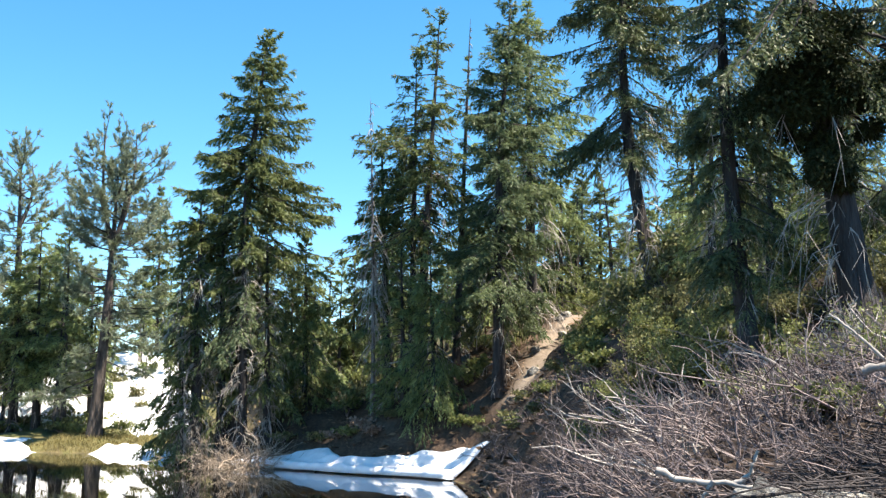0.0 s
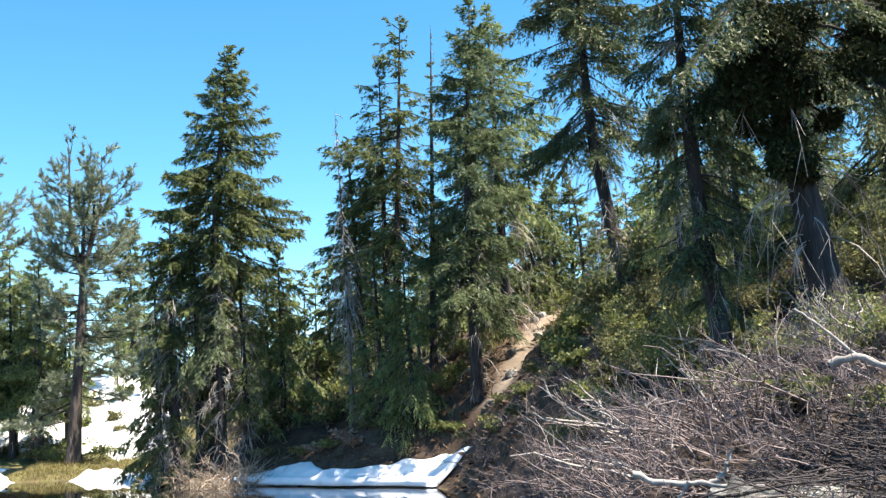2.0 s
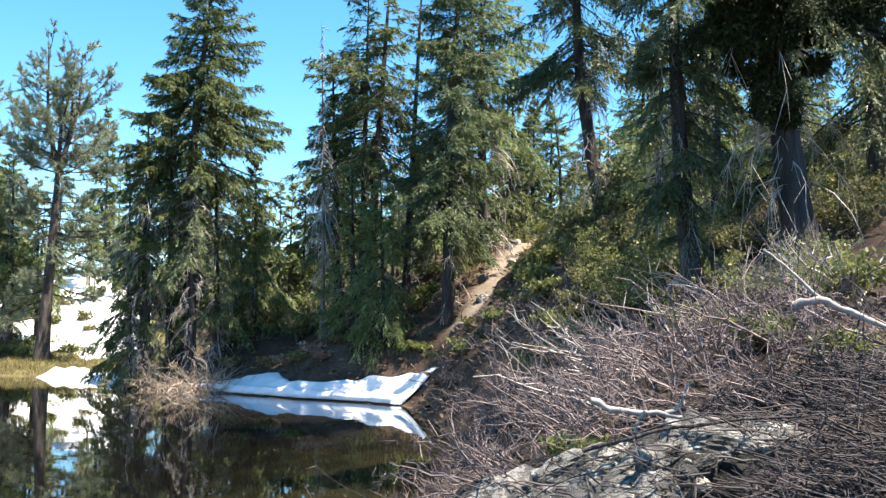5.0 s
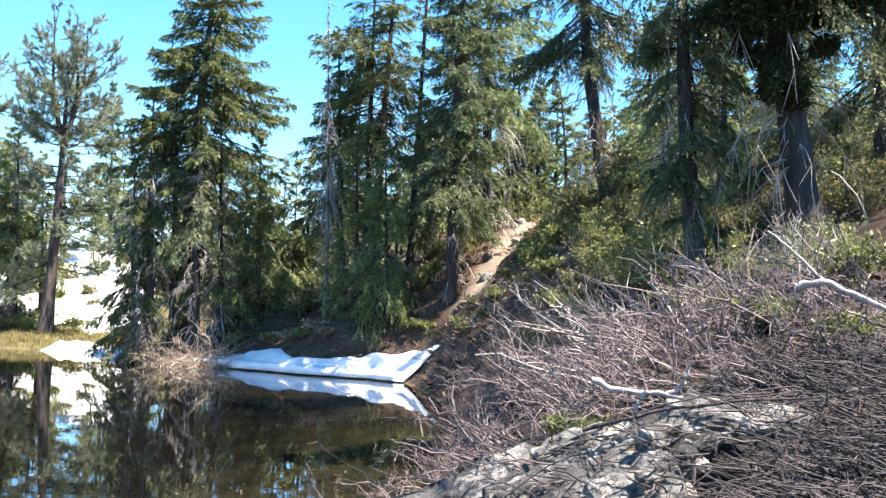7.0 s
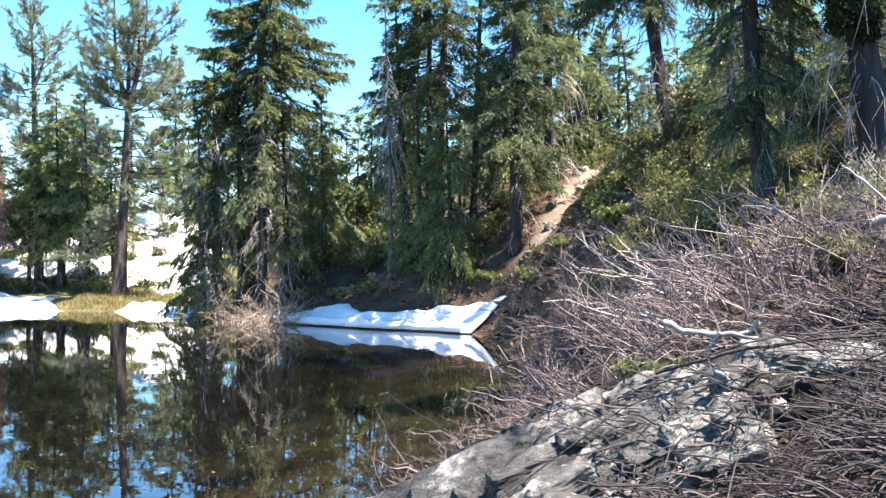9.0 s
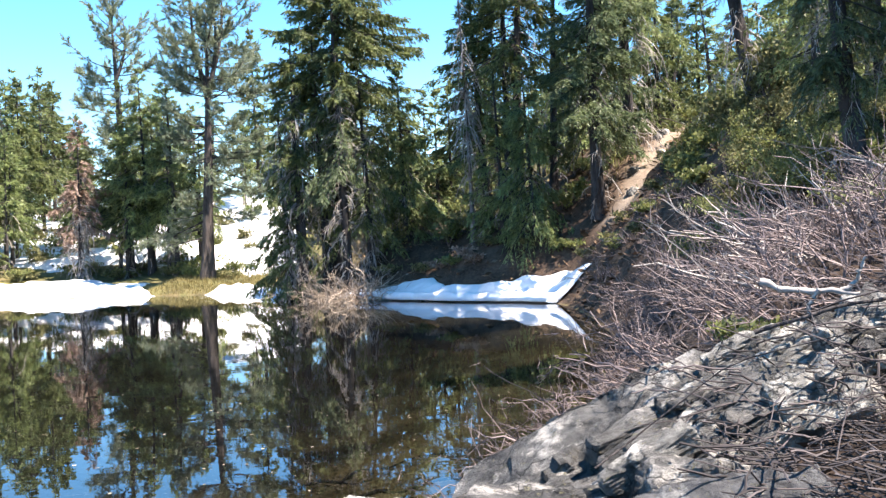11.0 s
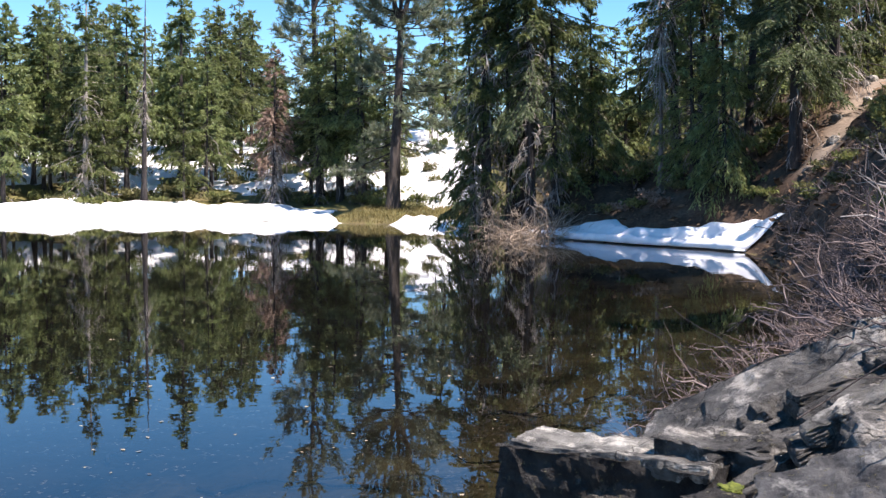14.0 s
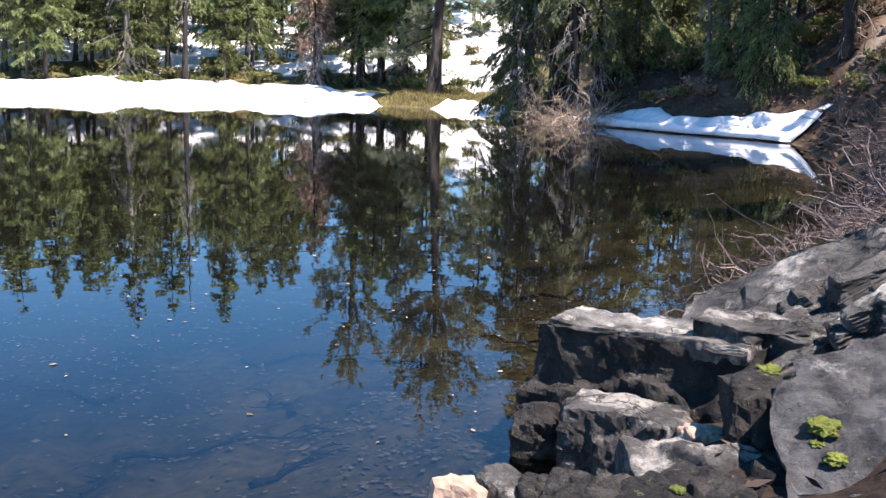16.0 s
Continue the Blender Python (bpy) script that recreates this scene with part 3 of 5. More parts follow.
        S = S0[:, None] + dd[:, None] * (t4[None, :, None] * (L2[c] * 0.33)[:, None, None])
        sets.append(tubes(S, fat * (0.004 + 0.007 * (1 - t4)[None]) * np.ones((len(c), 1)), 3))
        tagged(add_part("dead_twig_tangle", *merge(*sets), SILVER, root, "bare grey dead twigs"), kind="stuff")
    return tagged(root, label, "tree", group)


def pine(base, tops, radius, trunk_r, seed, name="pine_tree", label="tall open-crowned pine with a forked, thinning top", clear=0.16):
    """An old pine: a straight reddish trunk that forks near the top, and long limbs with needle tufts."""
    rng = np.random.RandomState(seed)
    x, y = base
    z0 = land_at(x, y) - 0.12
    off = np.array([x, y, z0])
    root = new(name)
    root.location = off
    H = max(t[2] for t in tops) - z0
    main = trunk_line((x, y, z0), tops[0], (0.1, 0))
    v, f = bark_tube(main - off, trunk_r, rng)
    add_part("trunk", v, f, BARK_RED, root, smooth=True)
    stems = [(main, clear, 1.0)]
    for tp in tops[1:]:
        a = along(main, np.array([0.66 + 0.04 * rng.rand()]))[0]
        P = trunk_line(a, tp, (0.35 * np.sign(tp[0] - a[0]), 0.1), 8)
        v, f = tubes(P[None] - off, (trunk_r * 0.4 * (1 - np.linspace(0, 1, 8)) + 0.02)[None], 8)
        add_part("stem", v, f, BARK_RED, root, smooth=True)
        stems.append((P, 0.1, 0.2))
    wisp = []
    t = np.linspace(0, 1, 6)
    for P, lo, amount in stems:
        nb = int(96 * amount)
        u = lo + (0.99 - lo) * rng.rand(nb) ** 0.9
        zrel = (along(P, u)[:, 2] - z0) / H
        L = radius * np.interp(zrel, (0.2, 0.4, 0.62, 0.74, 0.86, 1), (0.8, 1.0, 0.95, 0.85, 0.5, 0.12)) * rng.choice((0.3, 0.5, 0.75, 1.0, 1.25), nb) * rng.uniform(0.85, 1.15, nb)
        phi = rng.rand(nb) * 6.283
        o = np.stack([np.cos(phi), np.sin(phi), np.zeros(nb)], -1)
        B = (along(P, u) - off)[:, None] + o[:, None] * (L[:, None] * t)[..., None]
        rise = np.interp(zrel, (0.2, 0.5, 0.7, 0.85, 0.98), (-0.35, -0.12, 0.05, 0.5, 1.6))[:, None] + 0.14 * rng.randn(nb, 1)
        B[..., 2] += L[:, None] * (rise * t + np.interp(zrel, (0.3, 0.7), (0.1, 0.38))[:, None] * t ** 3)
        B += np.cumsum(0.03 * rng.randn(nb, 6, 3), 1) * t[:, None]
        limbs = [add_part("limb", *tubes(B[i:i + 1], (0.008 + (0.012 + 0.010 * L[i]) * (1 - t))[None], 5), BARK, root) for i in range(nb)]
        # fine side shoots, then needles along the shoots' ends
        thin = np.interp(zrel, (0.2, 0.45, 0.6, 0.72, 0.85, 1.0), (0.7, 1.2, 1.2, 0.75, 0.45, 0.5)) * rng.choice((0.45, 0.9, 1.3), nb)
        m = np.maximum(3, (L * 15 * thin).astype(int))
        bi = np.repeat(np.arange(nb), m)
        n = len(bi)
        s = 0.35 + 0.65 * rng.rand(n) ** 0.6
        fi = s * 5
        i0 = np.minimum(fi.astype(int), 4)
        fr = (fi - i0)[:, None]
        Q = B[bi, i0] * (1 - fr) + B[bi, i0 + 1] * fr
        tan = B[bi, i0 + 1] - B[bi, i0]
        tan /= np.linalg.norm(tan, axis=1, keepdims=True) + 1e-9
        sh = tan + 0.55 * rng.randn(n, 3) + np.array([0, 0, 0.15])
        sh /= np.linalg.norm(sh, axis=1, keepdims=True)
        sl = rng.uniform(0.25, 0.75, n) * np.interp(zrel[bi], (0.6, 0.95), (1.0, 0.6))
        t3 = np.linspace(0, 1, 3)
        S = Q[:, None] + sh[:, None] * (sl[:, None] * t3)[..., None]
        wisp.append(tubes(S, 0.009 * (1.3 - t3)[None] * np.ones((n, 1)), 3))
        q = 26
        ti = np.repeat(np.arange(n), q)
        e = rng.uniform(0.25, 1.05, n * q)
        D = sh[ti] + 0.5 * rng.randn(n * q, 3)
        ll = rng.uniform(0.13, 0.26, n * q)
        nv, nf = needles(Q[ti] + sh[ti] * (sl[ti] * e)[:, None] + 0.025 * rng.randn(n * q, 3), D, rng.randn(n * q, 3), ll, ll * 0.10)
        owner = bi[ti]
        for i in range(nb):
            mine = np.where(owner == i)[0]
            if len(mine):
                tagged(add_part("needle_tuft", nv.reshape(-1, 3, 3)[mine].reshape(-1, 3), np.arange(len(mine) * 3).reshape(-1, 3), PINE, limbs[i], "grey-green needle tufts"), kind="stuff")
    tagged(add_part("shoot_tangle", *merge(*wisp), SILVER, root, "thin grey shoots"), kind="stuff")
    return tagged(root, label, "tree", "conifers round the pond")


def snag(base, top, trunk_r, seed, reach=0.8, n=90, bow=(0, 0), material=SILVER, name="dead_tree", label="bare grey dead tree with short broken twigs"):
    rng = np.random.RandomState(seed)
    x, y = base
    z0 = land_at(x, y) - 0.12
    off = np.array([x, y, z0])
    P = trunk_line(off, top, bow)
    root = new(name)
    root.location = off
    v, f = bark_tube(P - off, trunk_r, rng, 10)
    add_part("trunk", v, f, material, root, smooth=True)
    u = np.where(rng.rand(n) < 0.65, rng.normal(0.42, 0.12, n).clip(0.1, 0.8), rng.uniform(0.15, 0.99, n))
    ph = rng.rand(n) * 6.283
    L = reach * np.interp(u, (0, 0.3, 0.55, 0.7, 1), (0.5, 1.0, 1.0, 0.5, 0.2)) * rng.choice((0.25, 0.5, 0.8, 1.2), n)
    t = np.linspace(0, 1, 6)
    o = np.stack([np.cos(ph), np.sin(ph), np.zeros(n)], -1)
    T = (along(P, u) - off)[:, None] + o[:, None] * (L[:, None] * t)[..., None]
    T[..., 2] += L[:, None] * (rng.normal(0.0, 0.45, n)[:, None] * t - rng.uniform(0.6, 2.6, n)[:, None] * t ** 2)
    T += np.cumsum(0.035 * rng.randn(n, 6, 3), 1) * t[:, None]
    c = np.repeat(np.arange(n), 3)
    j = rng.randint(1, 5, len(c))
    dd = rng.randn(len(c), 3)
    dd[:, 2] -= 0.8
    t3 = np.linspace(0, 1, 3)
    S = T[c, j][:, None] + dd[:, None] * (t3[None, :, None] * (0.22 * L[c])[:, None, None])
    tagged(add_part("twig_tangle", *merge(tubes(T, 0.008 + 0.018 * (1 - t)[None] * np.ones((n, 1)), 3), tubes(S, 0.005 + 0.007 * (1 - t3)[None] * np.ones((len(c), 1)), 3)), SILVER, root), kind="stuff")
    return tagged(root, label, "tree", "dead trees round the pond")


# the clump on the point
conifer((-9.1, 46.4), (-8.25, 46.2, 18.8), 2.75, 0.34, 1, clear=0.38, bow=(-0.3, 0), density=1.6, thick=1.2, bare=80, taper=0.85, ragged=0.2, label="tall full green fir at the tip of the point", shape=1.3, lop=(0.16, 0))
for i, (x, y, tx, tz, r, clear, bare, dens, tr, label) in enumerate((
        (-10.35, 45.1, -10.6, 11.3, 1.35, 0.30, 120, 0.7, 0.27, "half-dead fir with a dark trunk and grey twigs at the water"),
        (-8.35, 44.7, -8.7, 12.4, 1.15, 0.42, 130, 0.6, 0.22, "fir with a bare dark lower trunk hung with grey twigs"),
        (-9.45, 45.7, -9.8, 11.6, 1.2, 0.34, 80, 0.6, 0.22, "slim fir in the clump on the point"),
        (-7.45, 45.3, -7.8, 10.2, 1.3, 0.22, 110, 0.75, 0.17, "fir with drooping dead lower boughs on the point"),
        (-6.25, 47.7, -6.45, 9.8, 1.35, 0.12, 30, 1.2, 0.15, "young yellow-green fir behind the point"),
        (-11.05, 45.6, -11.4, 9.2, 1.3, 0.05, 80, 0.9, 0.16, "drooping fir with grey lower boughs at the water"),
        (-10.85, 44.9, -10.95, 4.6, 0.75, 0.04, 90, 0.7, 0.08, "small half-dead fir with pale drooping boughs at the water"),
        (-7.0, 49.0, -7.2, 7.9, 1.2, 0.05, 0, 1.0, 0.12, "young fir behind the point"))):
    conifer((x, y), (tx, y - 0.1, tz), r, tr, 501 + i, clear=clear, sag=0.7, bare=bare, bare_to=0.72, density=dens, ragged=0.5, hang=0.7, needle=(FIR, FIR_BLUE, FIR, FIR, FIR_PALE)[i % 5], label=label)
pine((-18.92, 58.63), [(-18.43, 58.63, 15.6), (-19.20, 58.52, 17.7), (-17.55, 58.74, 17.3), (-18.2, 58.96, 16.4)], 3.0, 0.36, 6)
pine((-26.68, 66.82), [(-27.14, 66.58, 18.9), (-26.45, 66.82, 17.4)], 2.7, 0.30, 7, label="tall grey-green pine on the far shore")
for i, (x, y, tz, r, needle) in enumerate(((-23.30, 61.82, 12.9, 1.7, FIR_PALE), (-21.50, 61.38, 12.6, 1.6, FIR_PALE), (-22.51, 63.62, 12.2, 1.6, FIR_PALE), (-24.7, 62.6, 12.4, 1.5, FIR), (-20.4, 62.4, 10.8, 1.3, FIR_PALE))):
    conifer((x, y), (x - 0.3, y - 0.2, tz), r, 0.17, 8 + 90 * i, needle=needle, clear=0.3, density=0.62, thick=0.9, label="slender dense fir on the far shore")
for i, (x, tz, r) in enumerate(((-7.0, 9.6, 1.0), (-6.35, 10.0, 1.1), (-5.65, 9.7, 1.0), (-5.05, 10.3, 1.1))):
    conifer((x, 56 + i % 2), (x, 56 + i % 2, tz), r, 0.11, 580 + i, needle=(FIR_PALE, FIR)[i % 2], clear=0.1, density=0.8, bare=0, label="small fir far behind the point")
# the clump behind the snow bank
snag((-3.0, 43.3), (-3.42, 43.2, 15.0), 0.10, 11, bow=(0.05, 0), n=170, reach=0.7, material=SNAG)
conifer((-2.5, 45.4), (-3.1, 45.4, 14.4), 1.6, 0.2, 12, clear=0.30, bare=60, bare_to=0.6, density=0.85)
conifer((-1.35, 44), (-0.62, 44, 19.2), 1.75, 0.22, 13, clear=0.42, density=0.85, ragged=0.5, sag=0.3, shape=1.5, bare=40, bare_to=0.7, lop=(-0.25, 0), label="tall sparse fir with a bare lower trunk")
conifer((-1.55, 44.6), (-1.6, 44.6, 17.4), 1.5, 0.18, 14, clear=0.35, density=0.9, ragged=0.5, label="fir with a leaning shoulder of boughs")
conifer((0.25, 46), (0.7, 46, 19.5), 0.9, 0.17, 15, clear=0.3, density=0.3, bare=70, dead_top=0.12, label="half-dead fir with a bare brown top")
conifer((-1.75, 42.6), (-2.0, 42.5, 8.9), 1.3, 0.13, 16, needle=FIR_PALE, clear=0.06, density=0.9, hang=0.7, label="dense young fir above the snow bank")
conifer((-0.55, 41.3), (-0.85, 41.2, 9.0), 1.3, 0.11, 17, clear=0.02, sag=0.9, density=1.2, needle=FIR_PALE, hang=0.9, label="drooping pale green young fir above the snow bank")
conifer((1.85, 40.3), (2.2, 40.5, 18.3), 1.6, 0.24, 18, clear=0.24, density=1.5, thick=1.3, needle=FIR_BLUE, bow=(-0.25, 0), bare=40, shape=1.45, taper=0.7, label="tall dense blue-green fir beside the trail")
conifer((3.35, 43.7), (3.1, 44.5, 19.6), 2.3, 0.24, 19, clear=0.40, bare=60, density=1.1, shape=1.3, needle=FIR_PALE, lop=(0.15, 0), label="tall fir behind the trail")
conifer((5.0, 49), (5.0, 49, 14.6), 1.3, 0.14, 20, clear=0.1, density=1.1)
conifer((6.6, 54), (6.6, 54, 14.4), 1.3, 0.14, 520, clear=0.1)
conifer((5.4, 36.6), (5.12, 36.6, 10.4), 0.95, 0.1, 21, clear=0.12, density=0.85, bow=(0.15, 0), bare=24, label="small fir with an open crown beside the trail")
# the brow of the slope
for i, (x, y, tz, r) in enumerate(((6.1, 52, 13.2, 1.2), (7.5, 54, 13.8, 1.3), (8.9, 51, 12.6, 1.2), (10.2, 53, 12.8, 1.4), (11.4, 50, 12.6, 1.4), (12.4, 54, 13.4, 1.5), (13.4, 50, 12.0, 1.4), (15.0, 53, 13.0, 1.5), (16.6, 51, 12.6, 1.5), (18.4, 52, 13.4, 1.5), (9.6, 45, 11.6, 1.1), (11.8, 43, 11.8, 1.2))):
    conifer((x, y), (x, y, tz), r, 0.14, 560 + i, needle=(FIR_BLUE, FIR_PALE, FIR)[i % 3], clear=0.08, density=0.8, bare=0, leaf=0.2, spread=6, segments=4, label="fir on the brow of the slope")
# the slope on the right
conifer((6.05, 31.4), (5.3, 31.4, 17.8), 1.75, 0.25, 22, needle=FIR_DEEP, clear=0.40, bow=(-0.6, 0), density=1.25, ragged=0.35, shape=2.2, sag=0.35, leaf=0.11, thick=1.4, bare=60, bare_to=0.6, lop=(-0.05, 0), label="fir with a curved bare lower trunk on the slope")
conifer((5.3, 19.3), (4.95, 19.3, 12.6), 0.85, 0.2, 23, needle=FIR_DEEP, clear=0.16, density=1.1, bow=(-0.2, 0), sag=0.8, hang=0.6, thick=1.5, bare=90, bare_to=0.85, shape=2.0, ragged=0.3, label="fir with drooping grey-green boughs on the bank")
old_fir = conifer((7.1, 18.7), (6.0, 19, 15.5), 1.9, 0.31, 24, needle=FIR_DEEP, clear=0.45, density=0.75, bow=(-0.2, 0), sag=0.7, thick=1.4, bare=45, bare_to=0.6, shape=1.6, label="large dark old fir with a thick trunk on the bank")
for i, (x, y, tz, r) in enumerate(((7.2, 24.5, 9.6, 0.9), (6.6, 27.5, 11.0, 1.0), (8.7, 24.0, 10.5, 1.1), (8.4, 29.5, 12.5, 1.3), (9.8, 27.5, 11.5, 1.2), (7.6, 34.0, 12.5, 1.2), (11.2, 31.0, 13.5, 1.5), (9.6, 36.5, 13.5, 1.4), (6.4, 38.5, 9.6, 0.9), (12.6, 36.0, 14.5, 1.5))):
    conifer((x, y), (x + 0.1, y, tz), r, 0.13, 540 + i, needle=(FIR, FIR_PALE)[i % 2], clear=0.1, density=0.8, bare=30, hang=0.6, thick=0.9, label="slim fir in the undergrowth of the slope")


def bough_clump(tree, cx, cy, cz, r, seed, leaf=0.075):
    """A dense hanging lobe of foliage on a forked limb, as a part of its tree."""
    q = np.random.RandomState(seed)
    at = np.array([cx, cy, cz]) - np.array(tree.location)
    m, n = 9, int(36000 * r * r) + 900
    tips = at + np.clip(q.normal(0, 0.45, (m, 3)), -0.8, 0.8) * np.array([r, r, 0.8 * r])
    b = q.randint(0, m, n)
    P = tips[b] + q.normal(0, 0.27 * r, (n, 3))
    ll = leaf * q.uniform(0.7, 1.6, n)
    D = (P - tips[b]) * 3 + q.randn(n, 3) * 0.8 + np.array([0, 0, -0.5])
    clump = tagged(add_part("hanging_bough", *needles(P, D, q.randn(n, 3) + np.array([0, 0, 0.6]), ll, ll * q.uniform(0.16, 0.26, n)), FIR_SHADED, tree, "dense dark hanging foliage clump"), kind="stuff")
    t = np.linspace(0, 1, 6)
    stem = np.array([6.6, 18.85, cz + 0.35]) - np.array(tree.location)
    fork = stem + (at - stem) * 0.6
    S = np.repeat(fork[None], m, 0)
    B = S[:, None] + (tips - S)[:, None] * t[None, :, None]
    limb = (stem + (at - stem) * t[:, None])[None]
    limb[..., 2] += 0.2 * np.sin(np.pi * t)
    add_part("limb", *merge(tubes(limb, 0.02 + 0.035 * (1 - t)[None], 6), tubes(B, 0.006 + 0.012 * (1 - t)[None] * np.ones((m, 1)), 4)), BARK, tree)
    return clump


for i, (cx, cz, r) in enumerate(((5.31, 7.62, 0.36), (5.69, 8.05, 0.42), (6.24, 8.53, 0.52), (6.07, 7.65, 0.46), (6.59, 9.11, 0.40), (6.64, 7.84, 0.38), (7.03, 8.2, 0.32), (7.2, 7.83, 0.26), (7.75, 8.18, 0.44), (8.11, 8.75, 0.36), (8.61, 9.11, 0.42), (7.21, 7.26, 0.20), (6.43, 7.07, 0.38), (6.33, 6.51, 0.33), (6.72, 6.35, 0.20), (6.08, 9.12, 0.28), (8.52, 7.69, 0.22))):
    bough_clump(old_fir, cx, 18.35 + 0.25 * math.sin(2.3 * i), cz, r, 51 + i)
conifer((9.9, 21.9), (9.6, 22, 15.5), 2.2, 0.26, 25, needle=FIR_DEEP, clear=0.2, density=1.0, sag=0.6, hang=0.6, thick=1.4, label="dark fir standing up the bank")
# the far shore
conifer((-38.40, 58.20), (-38.16, 58.32, 14.74), 1.65, 0.2, 31, bark=SILVER, density=0.6, bare=60, label="pale half-dead fir on the far shore")
conifer((-37.56, 61.56), (-37.44, 61.56, 14.14), 1.95, 0.17, 32, needle=FIR_PALE, clear=0.3)
snag((-35.40, 60.00), (-35.28, 60.12, 13.66), 0.20, 33, reach=0.55, material=BARK, label="dead spire with a bare dark top on the far shore")
conifer((-35.76, 65.28), (-35.70, 65.40, 15.70), 2.03, 0.2, 34, needle=FIR_PALE, clear=0.2)
conifer((-36.24, 71.88), (-36.12, 71.88, 14.38), 2.10, 0.18, 35, clear=0.32)
conifer((-36.72, 78.24), (-36.60, 78.36, 15.22), 2.25, 0.18, 36, clear=0.34)
conifer((-26.95, 60.31), (-26.8, 60.35, 9.90), 1.44, 0.13, 37, needle=RUST, density=0.6, clear=0.32, bare=90, label="dead fir with rust-brown needles on the far shore")
conifer((-21.3, 75), (-21.4, 75, 11.60), 1.12, 0.1, 38, clear=0.45, bark=SILVER)
conifer((-45.48, 56.04), (-45.00, 56.40, 13.78), 2.10, 0.18, 40, needle=FIR_PALE, clear=0.32)
conifer((-42.24, 55.56), (-41.88, 55.80, 12.34), 1.95, 0.16, 41, needle=FIR_PALE, clear=0.32)
conifer((-44.28, 61.44), (-43.92, 61.68, 13.30), 2.10, 0.16, 42, clear=0.32)
conifer((-22, 82), (-22.3, 82, 19.00), 1.25, 0.16, 43, clear=0.2, label="narrow fir spire far behind the pine")

for i, (x, y, h) in enumerate(((-24.6, 61.5, 9.5), (-23.4, 62.6, 10.5), (-22.0, 61.2, 9.0), (-25.8, 63.5, 10.0), (-20.6, 62.8, 9.8), (-28.0, 63.0, 9.0), (-33.0, 63.5, 9.5), (-39.5, 58.5, 10.5), (-42.5, 60.0, 11.5))):
    conifer((x, y), (x + 0.15, y, land_at(x, y) + h - 1.0), 1.45, 0.12, 300 + i, needle=(FIR_PALE, FIR)[i % 2], clear=0.32, density=0.8, label="slim fir with a bare lower trunk on the far shore")


def filler():
    """The wood behind: repeats of four firs."""
    kinds = []
    for i in range(4):
        kinds.append(conifer((0, 150 + i), (0.1, 150 + i, land_at(0, 150 + i) + 11 + i), 2.0 + 0.2 * i, 0.17, 60 + i, needle=(FIR_PALE, FIR)[i % 2], clear=0.20 + 0.05 * i, leaf=0.30, density=0.6, bare=0, spread=5, thick=0.8, segments=3, label="green fir in the wood behind the pond", group="firs of the wood"))
    rng = np.random.RandomState(5)
    spots = []
    while len(spots) < 74:
        az, d = radians(rng.uniform(-50, 32)), rng.uniform(66, 125)
        x, y = d * math.sin(az), d * math.cos(az)
        deg = math.degrees(az)
        if inland(np.array([x]), np.array([y]))[0] < (9 if deg > -12 else 17) or (-18.6 < deg < -14 and d < 100) or (-7.5 < deg < -4.6) or (deg > 4 and d < 75) or (deg > 3 and rng.rand() < 0.6):
            continue
        if any((x - a) ** 2 + (y - b) ** 2 < 6 for a, b in spots):
            continue
        spots.append((x, y))
    for n, (x, y) in enumerate(spots):
        m = Matrix.LocRotScale((x, y, land_at(x, y) - 0.15), Euler((0, 0, rng.uniform(0, 6.28))), None)
        k = kinds[n % 4]
        sc = rng.uniform(0.6, 1.0) if x < 0 else rng.uniform(0.4, 0.65)
        if n < 4:
            kinds[n].matrix_basis = m
            continue
        c = copy_thing(k, m)
        c.scale = (sc, sc, sc)
    for n in range(30):
        az, d = radians(rng.uniform(-9.5, 1.5)), rng.uniform(58, 84)
        x, y = d * math.sin(az), d * math.cos(az)
        sc = rng.uniform(0.28, 0.5)
        c = copy_thing(kinds[n % 4], Matrix.LocRotScale((x, y, land_at(x, y) - 0.1), Euler((0, 0, rng.uniform(0, 6.28))), None))
        c.scale = (sc, sc, sc)
    for n in range(34):
        az, d = radians(rng.uniform(-40, -19.2)), rng.uniform(68, 84)
        x, y = d * math.sin(az), d * math.cos(az)
        sc = rng.uniform(0.45, 0.8)
        c = copy_thing(kinds[n % 4], Matrix.LocRotScale((x, y, land_at(x, y) - 0.1), Euler((0, 0, rng.uniform(0, 6.28))), None))
        c.scale = (sc, sc, sc)
    for n in range(64):
        az, d = radians(rng.uniform(-46, -18.8)), rng.uniform(78, 110)
        x, y = d * math.sin(az), d * math.cos(az)
        sc = rng.uniform(0.6, 0.95)
        c = copy_thing(kinds[n % 4], Matrix.LocRotScale((x, y, land_at(x, y) - 0.1), Euler((0, 0, rng.uniform(0, 6.28))), None))
        c.scale = (sc, sc, sc)
    for n in range(16):
        az, d = radians(rng.uniform(-3.4, 7.2)), rng.uniform(56, 78)
        x, y = d * math.sin(az), d * math.cos(az)
        sc = rng.uniform(0.45, 0.75)
        if to_line(np.array([x]), np.array([y]), TRAIL, False)[0] < 2.2:
            continue
        c = copy_thing(kinds[n % 4], Matrix.LocRotScale((x, y, land_at(x, y) - 0.1), Euler((0, 0, rng.uniform(0, 6.28))), None))
        c.scale = (sc, sc, sc)
    for n in range(38):
        az, d = radians(rng.uniform(8.5, 27)), rng.uniform(36, 60)
        x, y = d * math.sin(az), d * math.cos(az)
        sc = rng.uniform(0.25, 0.52)
        if to_line(np.array([x]), np.array([y]), TRAIL, False)[0] < 2.2:
            continue
